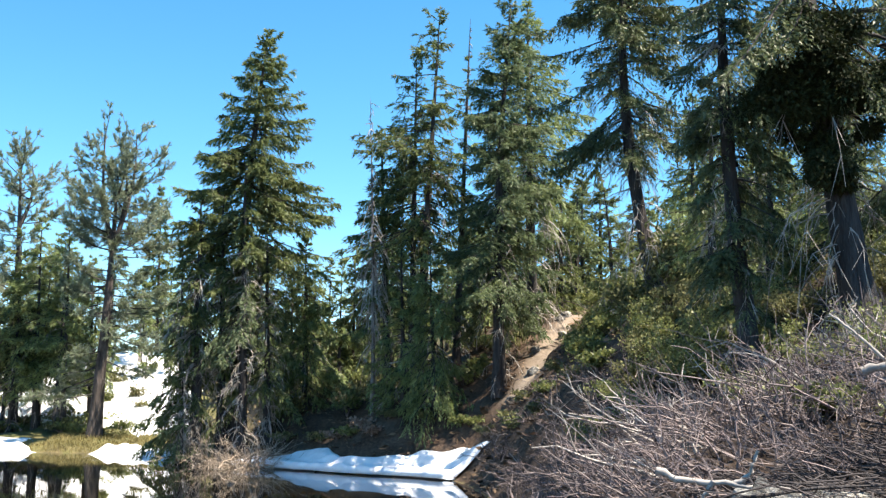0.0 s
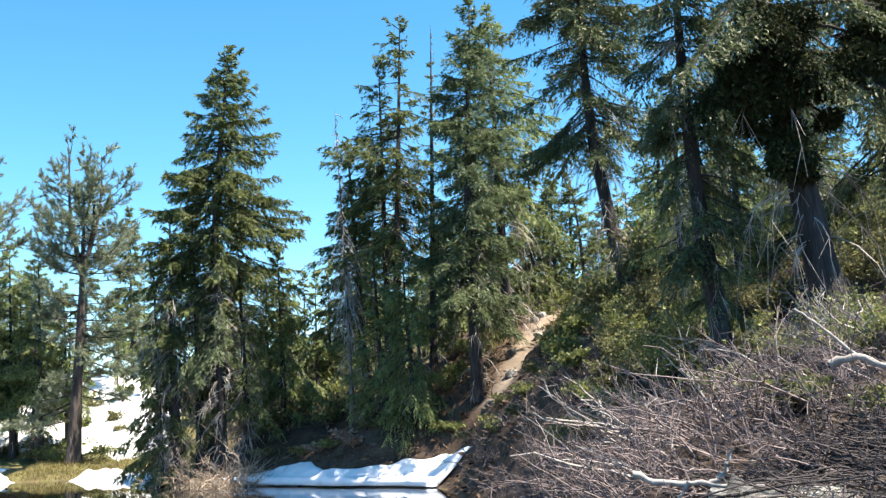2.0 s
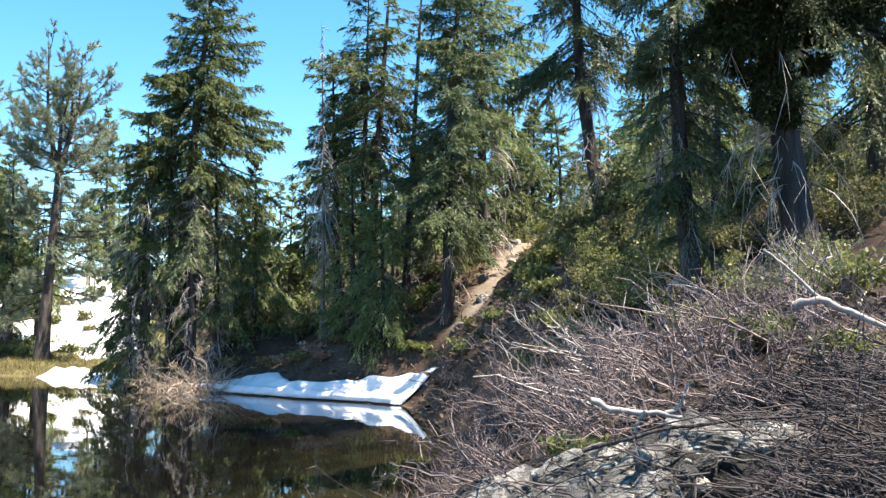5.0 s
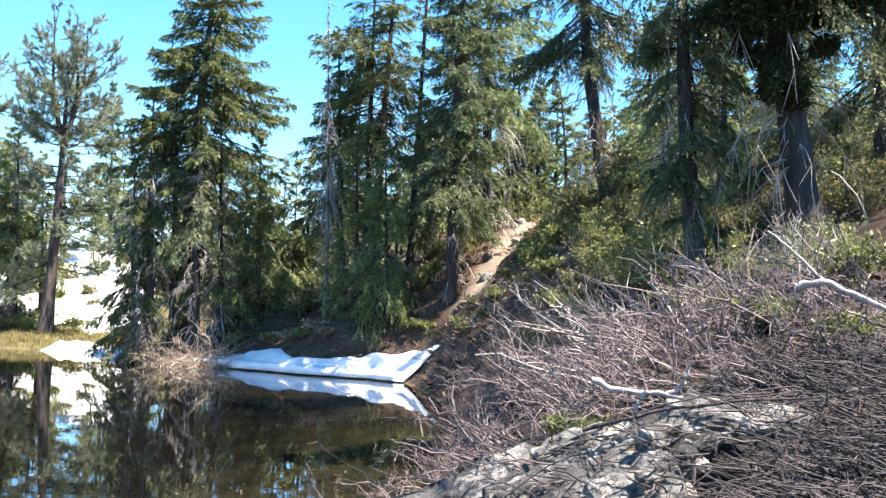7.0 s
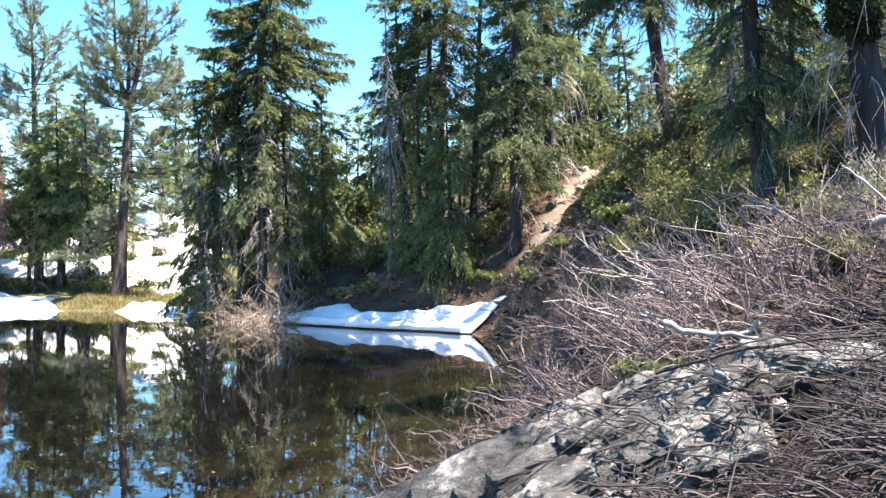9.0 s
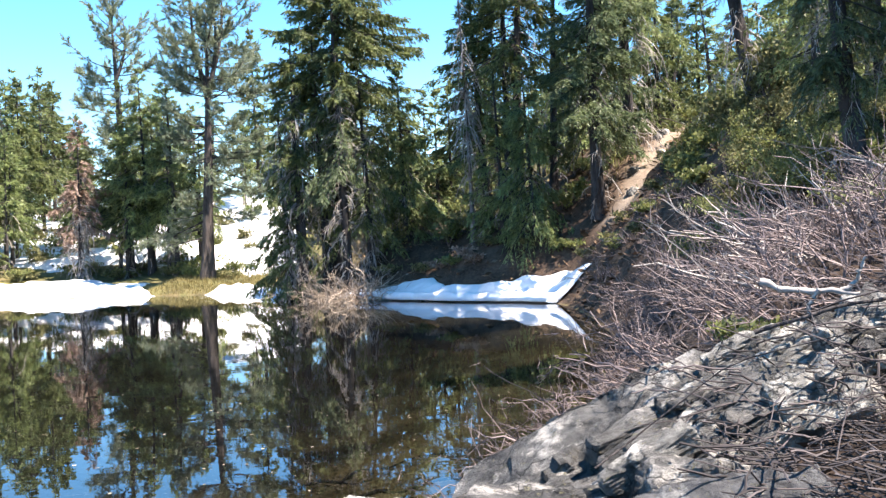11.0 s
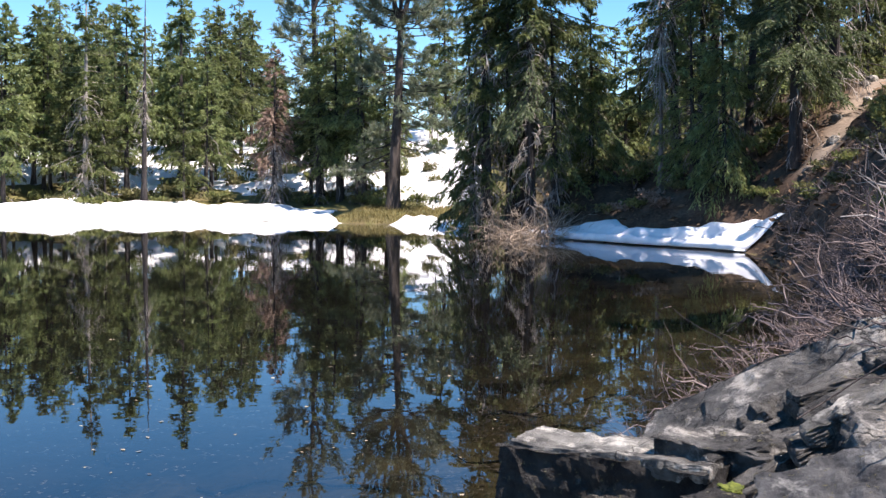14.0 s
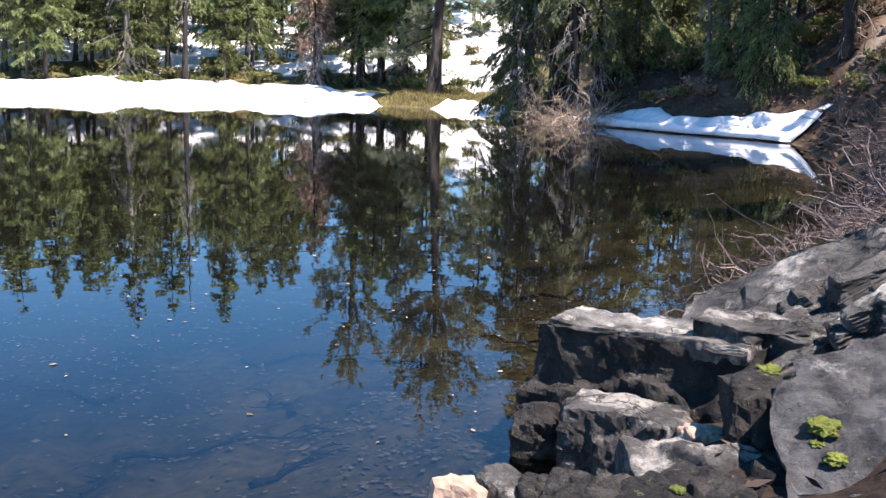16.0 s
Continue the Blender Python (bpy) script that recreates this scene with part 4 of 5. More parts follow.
        c = copy_thing(kinds[n % 4], Matrix.LocRotScale((x, y, land_at(x, y) - 0.1), Euler((0, 0, rng.uniform(0, 6.28))), None))
        c.scale = (sc, sc, sc)


filler()


# ---- rock ----
def lattice(P, size, seed):
    """Smooth value noise, 0 to 1, of points P (n, 3)."""
    q = P / size + 1000.0
    i = np.floor(q).astype(np.int64)
    f = q - i
    f = f * f * (3 - 2 * f)
    out = np.zeros(len(P))
    for dx in (0, 1):
        for dy in (0, 1):
            for dz in (0, 1):
                h = (i[:, 0] + dx) * 374761393 + (i[:, 1] + dy) * 668265263 + (i[:, 2] + dz) * 2147483647 + seed * 974711
                h = (h ^ (h >> 13)) * 1274126177
                h = ((h ^ (h >> 16)) & 0xFFFF) / 65535.0
                out += h * np.where(dx, f[:, 0], 1 - f[:, 0]) * np.where(dy, f[:, 1], 1 - f[:, 1]) * np.where(dz, f[:, 2], 1 - f[:, 2])
    return out


def ball(level):
    bm = bmesh.new()
    bmesh.ops.create_icosphere(bm, subdivisions=level, radius=1)
    v = np.array([p.co[:] for p in bm.verts])
    f = np.array([[p.index for p in t.verts] for t in bm.faces])
    bm.free()
    return v, f


BALLS = {k: ball(k) for k in (3, 4, 5, 6)}
ROCKS = []


def boulder(x, y, top, sx, sy, sz, turn=0, tilt=(0, 0), seed=0, box=0.6, blocks=26, jag=0.07, level=5, flat=0, relief=1.0, material=ROCK, name="boulder", label="weathered grey boulder at the pond edge", group="rocks at the pond edge"):
    """A fractured boulder: a rounded block broken into offset facets, with worn relief. top: height of its upper side."""
    rng = np.random.RandomState(seed)
    v, f = BALLS[level]
    m = np.abs(v).max(1, keepdims=True)
    p = v / m ** box
    size = (sx * sy * sz) ** (1 / 3)
    p = p * np.array([sx, sy, sz]) * 0.5
    seeds = rng.uniform(-0.6, 0.6, (blocks, 3)) * np.array([sx, sy, sz])
    seeds[:, 2] *= 1.4
    amount = rng.uniform(-1, 0.8, blocks)
    dist = np.sqrt(((p[:, None] - seeds[None]) ** 2).sum(2))
    share = np.exp(-(dist - dist.min(1, keepdims=True)) / (0.012 * size))
    push = (share * amount).sum(1) / share.sum(1) * jag * size
    d = v / np.linalg.norm(v / np.array([sx, sy, sz]), axis=1, keepdims=True) / np.array([sx, sy, sz])
    n = (lattice(p, 0.45 * size, seed) - 0.5) * 0.16 * size + np.abs(lattice(p, 0.17 * size, seed + 1) - 0.5) * 0.13 * size + (lattice(p, 0.07 * size, seed + 2) - 0.5) * 0.045 * size + (lattice(p, 0.03 * size, seed + 4) - 0.5) * 0.018 * size
    d = d / (np.linalg.norm(d, axis=1, keepdims=True) + 1e-9)
    p = p + d * (push + n)[:, None]
    if flat:                                   # a worn, nearly level upper side with a ragged rim
        p[:, 2] = np.minimum(p[:, 2], sz * flat + relief * (0.05 * (lattice(p, 0.3, seed + 5) - 0.5) + 0.03 * (lattice(p, 0.07, seed + 6) - 0.5)) + (relief > 1) * push * 0.3)
    p = p @ np.array(Euler((radians(tilt[0]), radians(tilt[1]), radians(turn))).to_matrix()).T
    p[:, 2] -= p[:, 2].max()
    ob = new(name, mesh_of(name, p, f, material, False))
    ob.location = (x, y, top)
    ROCKS.append((p + np.array([x, y, top]), f))
    return tagged(ob, label, "rock", group)


# dark body and pale cap paint one ledge's shaded front and sunlit top
boulder(-0.88, 6.38, 0.68, 1.36, 0.64, 1.5, -16, (-3, -1), 3, 0.9, 34, 0.09, 6, flat=0.38, material=ROCK_DARK, label="flat-topped fractured ledge rising from the water, its front's shade put into dark rock")
boulder(-0.86, 6.40, 0.708, 1.26, 0.50, 0.10, -15, (-1, -1), 41, 0.92, 22, 0.05, 6, flat=0.30, material=ROCK_PALE, label="thin pale slab added as the sunlit top of the ledge")
boulder(-0.28, 6.42, 0.79, 0.70, 0.40, 0.6, -14, (2, 3), 5, 0.9, 14, 0.06, 5, flat=0.36, material=ROCK, label="thin tilted slab lying on the grey ledge")
boulder(-0.98, 5.76, 0.37, 0.62, 0.40, 1.1, -8, (-2, 2), 7, 0.92, 18, 0.07, 6, flat=0.42, material=ROCK, label="lower dark step of the ledge")
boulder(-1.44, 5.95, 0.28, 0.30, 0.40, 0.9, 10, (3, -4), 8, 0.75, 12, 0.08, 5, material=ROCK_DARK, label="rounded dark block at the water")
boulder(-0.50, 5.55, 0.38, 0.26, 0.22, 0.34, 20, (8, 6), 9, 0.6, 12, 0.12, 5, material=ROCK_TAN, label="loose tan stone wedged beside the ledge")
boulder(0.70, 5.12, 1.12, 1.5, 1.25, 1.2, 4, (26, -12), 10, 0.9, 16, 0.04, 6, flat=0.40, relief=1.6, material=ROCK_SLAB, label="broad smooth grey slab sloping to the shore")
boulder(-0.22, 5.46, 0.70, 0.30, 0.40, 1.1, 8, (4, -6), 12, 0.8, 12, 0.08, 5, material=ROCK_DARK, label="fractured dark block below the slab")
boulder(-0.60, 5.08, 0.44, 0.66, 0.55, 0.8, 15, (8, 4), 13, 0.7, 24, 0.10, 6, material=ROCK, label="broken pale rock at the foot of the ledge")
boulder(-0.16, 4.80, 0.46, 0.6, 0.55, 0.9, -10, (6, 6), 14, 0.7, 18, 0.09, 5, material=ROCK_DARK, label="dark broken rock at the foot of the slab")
boulder(0.35, 4.25, 0.55, 0.7, 0.6, 0.8, 25, (4, 6), 28, 0.7, 18, 0.09, 5, material=ROCK, label="grey broken rock near the shore")
boulder(-0.38, 4.55, 0.45, 0.7, 0.6, 0.8, -20, (4, 0), 29, 0.7, 18, 0.09, 5, material=ROCK_DARK, label="dark broken rock near the shore")
boulder(-0.92, 4.72, 0.34, 0.6, 0.5, 0.6, 5, (4, 0), 39, 0.7, 18, 0.09, 5, material=ROCK_DARK, label="dark broken rock near the shore")
boulder(0.72, 6.08, 1.10, 0.85, 0.5, 0.55, 6, (-6, 8), 15, 0.6, 12, 0.05, 5, material=ROCK, label="dark rounded boulder above the ledge")
boulder(-1.62, 4.72, 0.24, 0.26, 0.2, 0.4, 20, (0, 0), 16, 0.6, 10, 0.08, 4, material=ROCK_TAN, label="small tan stone at the water")
boulder(-1.42, 4.92, 0.22, 0.30, 0.24, 0.4, -30, (0, 8), 17, 0.6, 10, 0.08, 4, material=ROCK, label="small grey stone at the water")
boulder(-1.15, 4.90, 0.25, 0.42, 0.3, 0.5, 12, (4, 0), 18, 0.6, 12, 0.08, 5, material=ROCK_DARK, label="small dark stone at the water")
boulder(0.42, 6.98, 1.52, 2.4, 1.8, 1.2, -15, (25, -25), 20, 0.88, 70, 0.07, 6, flat=0.42, relief=1.4, material=ROCK, label="long grey outcrop sloping into the pond")
boulder(0.0, 8.1, 0.62, 1.4, 0.9, 1.1, 52, (4, -18), 21, 0.7, 30, 0.08, 6, material=ROCK, label="low end of the grey outcrop at the water")
boulder(1.25, 6.75, 1.60, 1.35, 1.05, 0.8, -12, (23, -22), 22, 0.8, 50, 0.06, 6, flat=0.42, relief=1.4, material=ROCK_PALE, label="white weathered rock on the bank")
# dark rock below and pale rock above paint a shaded face and bright top
boulder(2.45, 6.98, 1.72, 1.6, 0.55, 0.7, -4, (6, 2), 23, 0.85, 16, 0.05, 5, material=ROCK_DARK, label="boulder on the bank with its face's shade put into dark rock")
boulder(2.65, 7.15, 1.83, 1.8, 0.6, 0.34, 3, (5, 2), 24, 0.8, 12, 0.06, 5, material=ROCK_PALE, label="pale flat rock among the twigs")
boulder(3.1, 8.9, 2.0, 0.6, 0.5, 0.6, 14, (0, 6), 25, 0.6, 12, 0.06, 4, material=ROCK, label="pale rock showing through the brush")
boulder(-6.6, 48.2, land_at(-6.6, 48.2) + 0.75, 1.2, 0.8, 1.3, 14, (0, 6), 26, 0.6, 12, 0.06, 4, material=ROCK, label="pale boulder on the forest floor")
for i, (x, y, w) in enumerate(((3.05, 40.2, 0.5), (3.3, 41.8, 0.35), (4.4, 42.3, 0.5), (4.0, 40.4, 0.4), (5.0, 47.0, 0.5), (4.6, 45.5, 0.4), (2.2, 38.8, 0.4))):
    boulder(x, y, land_at(x, y) + 0.5 * w, w, w * 0.8, w * 1.1, 30 * i, (0, 0), 30 + i, 0.5, 10, 0.08, 3, material=ROCK, name="trail_stone", label="half-buried stone on the trail", group="stones on the trail")


def moss(x, y, z, r, seed, face=(0, -0.4, 0.9)):
    """A cushion of lichen on the rock."""
    v, f = BALLS[4]
    n = 1 + 0.9 * (lattice(v, 0.4, seed) - 0.5) + 0.6 * (lattice(v, 0.15, seed + 1) - 0.5)
    q = Vector((0, 0, 1)).rotation_difference(Vector(face)).to_matrix()
    p = (v * n[:, None] * np.array([1.0, 0.75, 0.28]) * r) @ np.array(q).T
    ob = new("moss_cushion", mesh_of("moss_cushion", p, f, MOSS, True))
    ob.location = (x, y, z)
    tagged(ob, "bright yellow-green moss cushion on grey rock", "moss", "moss on the rocks")


# ---- heights under things lying on the rocks ----
def over(x, y):
    """Height of the ground or rock at x, y: the highest vertex nearby."""
    z = np.maximum(land(x, y), 0.0)
    for v, f in ROCKS[:24]:
        lo, hi = v.min(0), v.max(0)
        inside = (x > lo[0]) & (x < hi[0]) & (y > lo[1]) & (y < hi[1])
        if not inside.any():
            continue
        idx = np.where(inside)[0]
        w = v[v[:, 2] > np.quantile(v[:, 2], 0.4)]
        for part_of in np.array_split(idx, max(1, len(idx) // 200)):
            d = (w[None, :, 0] - x[part_of, None]) ** 2 + (w[None, :, 1] - y[part_of, None]) ** 2
            near = d < 0.03 ** 2
            top = np.where(near, w[None, :, 2], -9).max(1)
            z[part_of] = np.maximum(z[part_of], top)
    return z


def over_at(x, y):
    return float(over(np.array([x]), np.array([y]))[0])


for x, y, r, sd in ((-0.20, 5.60, 0.06, 1), (0.047, 4.87, 0.068, 2), (0.10, 4.70, 0.045, 3), (-0.54, 4.39, 0.03, 4), (0.02, 4.80, 0.03, 5)):
    moss(x, y, over_at(x, y) + 0.005, r, sd)


# broken plates along the beds of the outcrop
chip = np.random.RandomState(91)
for i in range(60):
    u, w = (i % 10 + chip.uniform(0, 1)) / 10, (i // 10 + chip.uniform(0, 1)) / 6 - 0.5
    x, y = -0.15 + 1.95 * u + 0.35 * w, 6.5 + 0.6 * u - 1.1 * w
    l = chip.uniform(0.35, 0.95)
    boulder(x, y, over_at(x, y) + 0.15 * l + chip.uniform(0.01, 0.05), l, l * chip.uniform(0.16, 0.34), chip.uniform(0.10, 0.19), chip.normal(20, 10), (chip.normal(18, 7), chip.normal(-26, 6)), 600 + i, 0.85, 16, 0.14, 4, material=(ROCK, ROCK, ROCK_PALE, ROCK, ROCK)[i % 5], name="rock_plate", label="broken plate of grey rock on the outcrop", group="broken plates on the outcrop")


# ---- bare brush ----
def bare_shrub(x, y, reach, stems, seed, lean=(-0.5, -0.3), material=TWIG, z=None, thick=0.012, up=0.75, name="bare_shrub", label="leafless reddish-brown alder brush on the bank", group="bare brush on the bank", side=5, droop=0.35):
    """A clump of arching leafless stems with side twigs."""
    rng = np.random.RandomState(seed)
    k = 8
    t = np.linspace(0, 1, k)
    z0 = over_at(x, y) if z is None else z
    n = stems
    P0 = np.stack([rng.normal(0, 0.28, n), rng.normal(0, 0.28, n), np.full(n, -0.06)], -1)
    way = np.stack([rng.normal(lean[0], 0.55, n), rng.normal(lean[1], 0.6, n), np.abs(rng.normal(up, 0.25, n))], -1)
    way /= np.linalg.norm(way, axis=1, keepdims=True)
    L = reach * rng.uniform(0.45, 1.1, n)
    wig = np.cumsum(rng.normal(0, 0.05, (n, k, 3)), 1) * t[:, None]
    P = P0[:, None] + way[:, None] * (L[:, None] * t)[..., None] + wig * L[:, None, None]
    P[..., 2] -= (droop * L)[:, None] * t ** 2.2
    main = tubes(P, thick * (0.35 + 0.65 * (1 - t))[None] * rng.uniform(0.6, 1.3, (n, 1)), 4)
    c = np.repeat(np.arange(n), side)
    j = rng.randint(2, k - 1, len(c))
    d = P[c, j] - P[c, j - 1]
    d /= np.linalg.norm(d, axis=1, keepdims=True) + 1e-9
    d = d + 0.45 * rng.randn(len(c), 3) + np.array([0, 0, 0.15])
    t5 = np.linspace(0, 1, 5)
    l2 = L[c] * rng.uniform(0.12, 0.42, len(c))
    S = P[c, j][:, None] + d[:, None] * (l2[:, None] * t5)[..., None] + np.cumsum(rng.normal(0, 0.02, (len(c), 5, 3)), 1)
    side_tw = tubes(S, thick * 0.5 * (0.3 + 0.7 * (1 - t5))[None] * np.ones((len(c), 1)), 3)
    e = np.repeat(np.arange(len(c)), 2)
    j3 = rng.randint(1, 5, len(e))
    d3 = rng.randn(len(e), 3) * 0.8 + d[e] * 0.6
    t2 = np.linspace(0, 1, 3)
    S3 = S[e, j3][:, None] + d3[:, None] * (t2[None] * (l2[e] * 0.35)[:, None])[..., None]
    fine = tubes(S3, thick * 0.3 * (1.1 - t2)[None] * np.ones((len(e), 1)), 3)
    root = new(name)
    root.location = (x, y, z0)
    if y < 13.5:
        v, f = main
        per = k * 4
        quads = f[:(k - 1) * 4]
        for i in range(n):
            add_part("stem", v[i * per:(i + 1) * per], quads, material, root)
    else:
        tagged(add_part("stem_clump", *main, material, root), kind="stuff")
    tagged(add_part("twig_tangle", *merge(side_tw, fine), material, root), kind="stuff")
    return tagged(root, label, "shrub", group)


rng = np.random.RandomState(77)
# along the waterline, low; then taller rows up the bank
for i, (x, y) in enumerate(((0.1, 10.4), (0.35, 11.6), (0.6, 12.8), (0.85, 14.2), (1.1, 15.6), (1.5, 17.4), (1.9, 19.4), (0.0, 9.6), (0.9, 10.6), (1.2, 12.0), (1.5, 13.4))):
    bare_shrub(x, y, 0.95 if y < 15 else 0.8, 13, 100 + i, lean=(-0.55, -0.3), up=0.65, thick=0.011)
for i, (x, y, reach) in enumerate(((1.9, 11.0, 1.3), (2.2, 12.4, 1.5), (2.5, 13.8, 1.6), (2.8, 15.4, 1.6), (3.3, 16.8, 1.5), (3.0, 11.8, 1.7), (3.4, 13.2, 1.8), (3.8, 14.6, 1.7), (2.8, 10.4, 1.5), (3.7, 11.4, 1.7), (4.3, 12.8, 1.7), (4.5, 11.0, 1.5),
                                   (1.6, 9.8, 1.1), (2.2, 9.4, 1.1), (3.2, 9.6, 1.2), (5.2, 12.6, 1.4), (4.0, 10.2, 1.3), (4.9, 14.3, 1.5), (1.0, 9.2, 0.9), (4.6, 9.4, 1.2), (2.4, 17.5, 1.2), (3.9, 18.5, 1.2))):
    bare_shrub(x, y, reach * 0.85, 13, 120 + i, lean=(-0.75, -0.25), up=0.6, thick=0.0125, droop=0.18)
for i, (x, y) in enumerate(((2.3, 22.5), (2.6, 25.0), (2.9, 28.0), (3.0, 31.0), (2.5, 33.5), (1.8, 21.0), (1.9, 23.5), (2.0, 26.3), (1.9, 29.3), (1.8, 32.0), (1.6, 34.0), (2.2, 20.3), (2.7, 21.4), (3.4, 22.0), (3.7, 25.5), (3.9, 29.0), (3.6, 33.5), (1.9, 35.2), (2.9, 35.6))):
    bare_shrub(x, y, 0.9, 14, 580 + i, lean=(-0.5, -0.3), up=0.6, thick=0.012, label="sparse bare brush on the steep bank")
for i, (x, y) in enumerate(((2.2, 8.9), (2.8, 9.0), (2.5, 9.8), (3.3, 9.2), (3.8, 8.6), (1.9, 9.0), (3.0, 8.4), (1.6, 9.0), (4.2, 9.6), (3.6, 10.3))):
    bare_shrub(x, y, 0.95, 12, 800 + i, lean=(-0.7, -0.2), up=0.55, thick=0.009, droop=0.22)
for i, (x, y) in enumerate(((-0.35, 9.0), (-0.15, 9.6), (0.0, 10.2), (-0.5, 8.4), (0.3, 11.0))):
    bare_shrub(x, y, 0.7, 11, 150 + i, lean=(-0.7, -0.2), up=0.25, thick=0.007, label="low bare brush trailing into the water")
for i, (x, y) in enumerate(((1.9, 8.2), (2.6, 8.3), (3.3, 7.7), (2.2, 5.6), (2.9, 6.2), (3.4, 8.6), (2.5, 5.9), (3.3, 6.6), (1.7, 5.5))):
    bare_shrub(x, y, 0.9, 16, 160 + i, lean=(-0.5 + 0.5 * (i % 3), -0.4), up=0.3, material=TWIG_GREY, thick=0.0055, label="matted grey dead brush lying over the rocks", group="dead brush on the rocks", droop=0.2)
for i, (x, y) in enumerate(((-9.0, 44.2), (-8.2, 43.9), (-9.8, 44.6), (-7.6, 43.7))):
    bare_shrub(x, y, 2.5, 44, 190 + i, lean=(0.35, -0.8), up=0.5, material=DEAD_TAN, thick=0.024, droop=0.6, label="fan of dead grey branches drooping to the water", group="dead brush on the point")


for i, (x, y, reach) in enumerate(((2.9, 13.0, 1.5), (3.3, 14.4, 1.6), (2.5, 12.0, 1.3), (3.8, 13.4, 1.6), (4.4, 12.2, 1.5), (3.0, 15.2, 1.5), (4.9, 11.6, 1.4), (2.1, 10.8, 1.2), (5.3, 13.2, 1.4))):
    bare_shrub(x, y, reach, 4, 830 + i, lean=(-0.85, -0.15), up=0.75, thick=0.019, material=SILVER, droop=0.1, side=3, label="long pale bare stems standing out of the brush")


def twig_mat():
    """Loose dead twigs strewn over the rocks and bank."""
    r = np.random.RandomState(9)
    n = 9000
    x, y = r.uniform(0.1, 4.4, n), r.uniform(4.4, 9.0, n)
    keep = (y > 9.3 - 4.2 * x) | ((x > 0.75) & (r.rand(n) < 0.6))
    keep &= (x > 2.1) | (r.rand(n) < 0.36)
    keep &= (y < 6.4) | (y > 7.5) | (r.rand(n) < 0.35)
    x, y = x[keep], y[keep]
    n = len(x)
    z = over(x, y) + r.uniform(0.0, 0.10, n)
    a, l = r.normal(2.7, 1.0, n), r.uniform(0.12, 0.6, n)
    t = np.linspace(-0.5, 0.5, 5)
    P = np.stack([x, y, z], -1)[:, None] + np.stack([np.cos(a), np.sin(a), r.normal(0, 0.16, n) - 0.12 * np.cos(a)], -1)[:, None] * (l[:, None] * t)[..., None]
    P = P + np.cumsum(r.normal(0, 0.018, (n, 5, 3)), 1)
    ob = add_part("fallen_twigs", *tubes(P, r.uniform(0.0025, 0.008, (n, 1)) * (1 - 0.5 * np.abs(t))[None], 4), TWIG_GREY, None, "dead grey twigs strewn over the rocks and bank")
    tagged(ob, category="twigs", kind="stuff")


twig_mat()


def fallen_branch(name, pts, r0, label, forks=(), material=SILVER):
    root = new(name)
    root.location = pts[0]
    o = np.array(pts[0])
    for i, (line, r) in enumerate(((pts, r0), *forks)):
        k = np.linspace(0, 1, len(line))
        fine = np.linspace(0, 1, 14)
        P = np.stack([np.interp(fine, k, [q[a] for q in line]) for a in range(3)], -1) - o
        P[1:-1] = (P[:-2] + 2 * P[1:-1] + P[2:]) / 4
        P = P + 0.35 * r * np.stack([np.sin(fine * 17 + i), np.cos(fine * 13 + 2 * i), np.sin(fine * 23 + i)], -1)
        rr = r * (1 - 0.45 * fine) * (1 + 0.18 * np.sin(fine * 31 + i))
        v, f = tubes(P[None], rr[None], 9)
        add_part("limb" if i == 0 else "fork", v, f, material, root, smooth=True)
    tagged(root, label, "branch", "fallen branches on the bank")


fallen_branch("fallen_branch", [(1.40, 7.83, 1.90), (1.50, 7.82, 1.86), (1.61, 7.79, 1.825), (1.77, 7.75, 1.83), (1.92, 7.72, 1.82), (2.05, 7.69, 1.80), (2.3, 7.6, 1.80)], 0.026, "silvery weathered forked branch lying on the brush",
              [([(1.92, 7.72, 1.82), (2.03, 7.69, 1.88), (2.04, 7.69, 1.96), (2.09, 7.68, 2.06)], 0.02), ([(1.78, 7.75, 1.83), (1.72, 7.77, 1.74), (1.70, 7.78, 1.6)], 0.02)])
fallen_branch("fallen_branch", [(3.08, 8.32, 2.64), (3.2, 8.28, 2.69), (3.32, 8.23, 2.68), (3.44, 8.18, 2.60), (3.7, 8.06, 2.5), (4.2, 7.9, 2.2)], 0.034, "thick silvery log end on the brush",
              [([(3.3, 8.23, 2.66), (3.05, 8.4, 2.95), (2.9, 8.5, 3.1)], 0.014)])
fallen_branch("fallen_branch", [(1.2, 7.0, 1.62), (1.7, 6.9, 1.78), (2.3, 6.9, 1.86), (3.2, 6.9, 1.92)], 0.014, "long dark fallen stem across the rocks", material=BARK)
fallen_branch("fallen_branch", [(0.15, 6.35, 0.92), (0.5, 6.6, 1.12), (1.0, 6.6, 1.5), (1.8, 6.2, 1.72)], 0.006, "thin bent dark stem over the boulders", material=BARK)


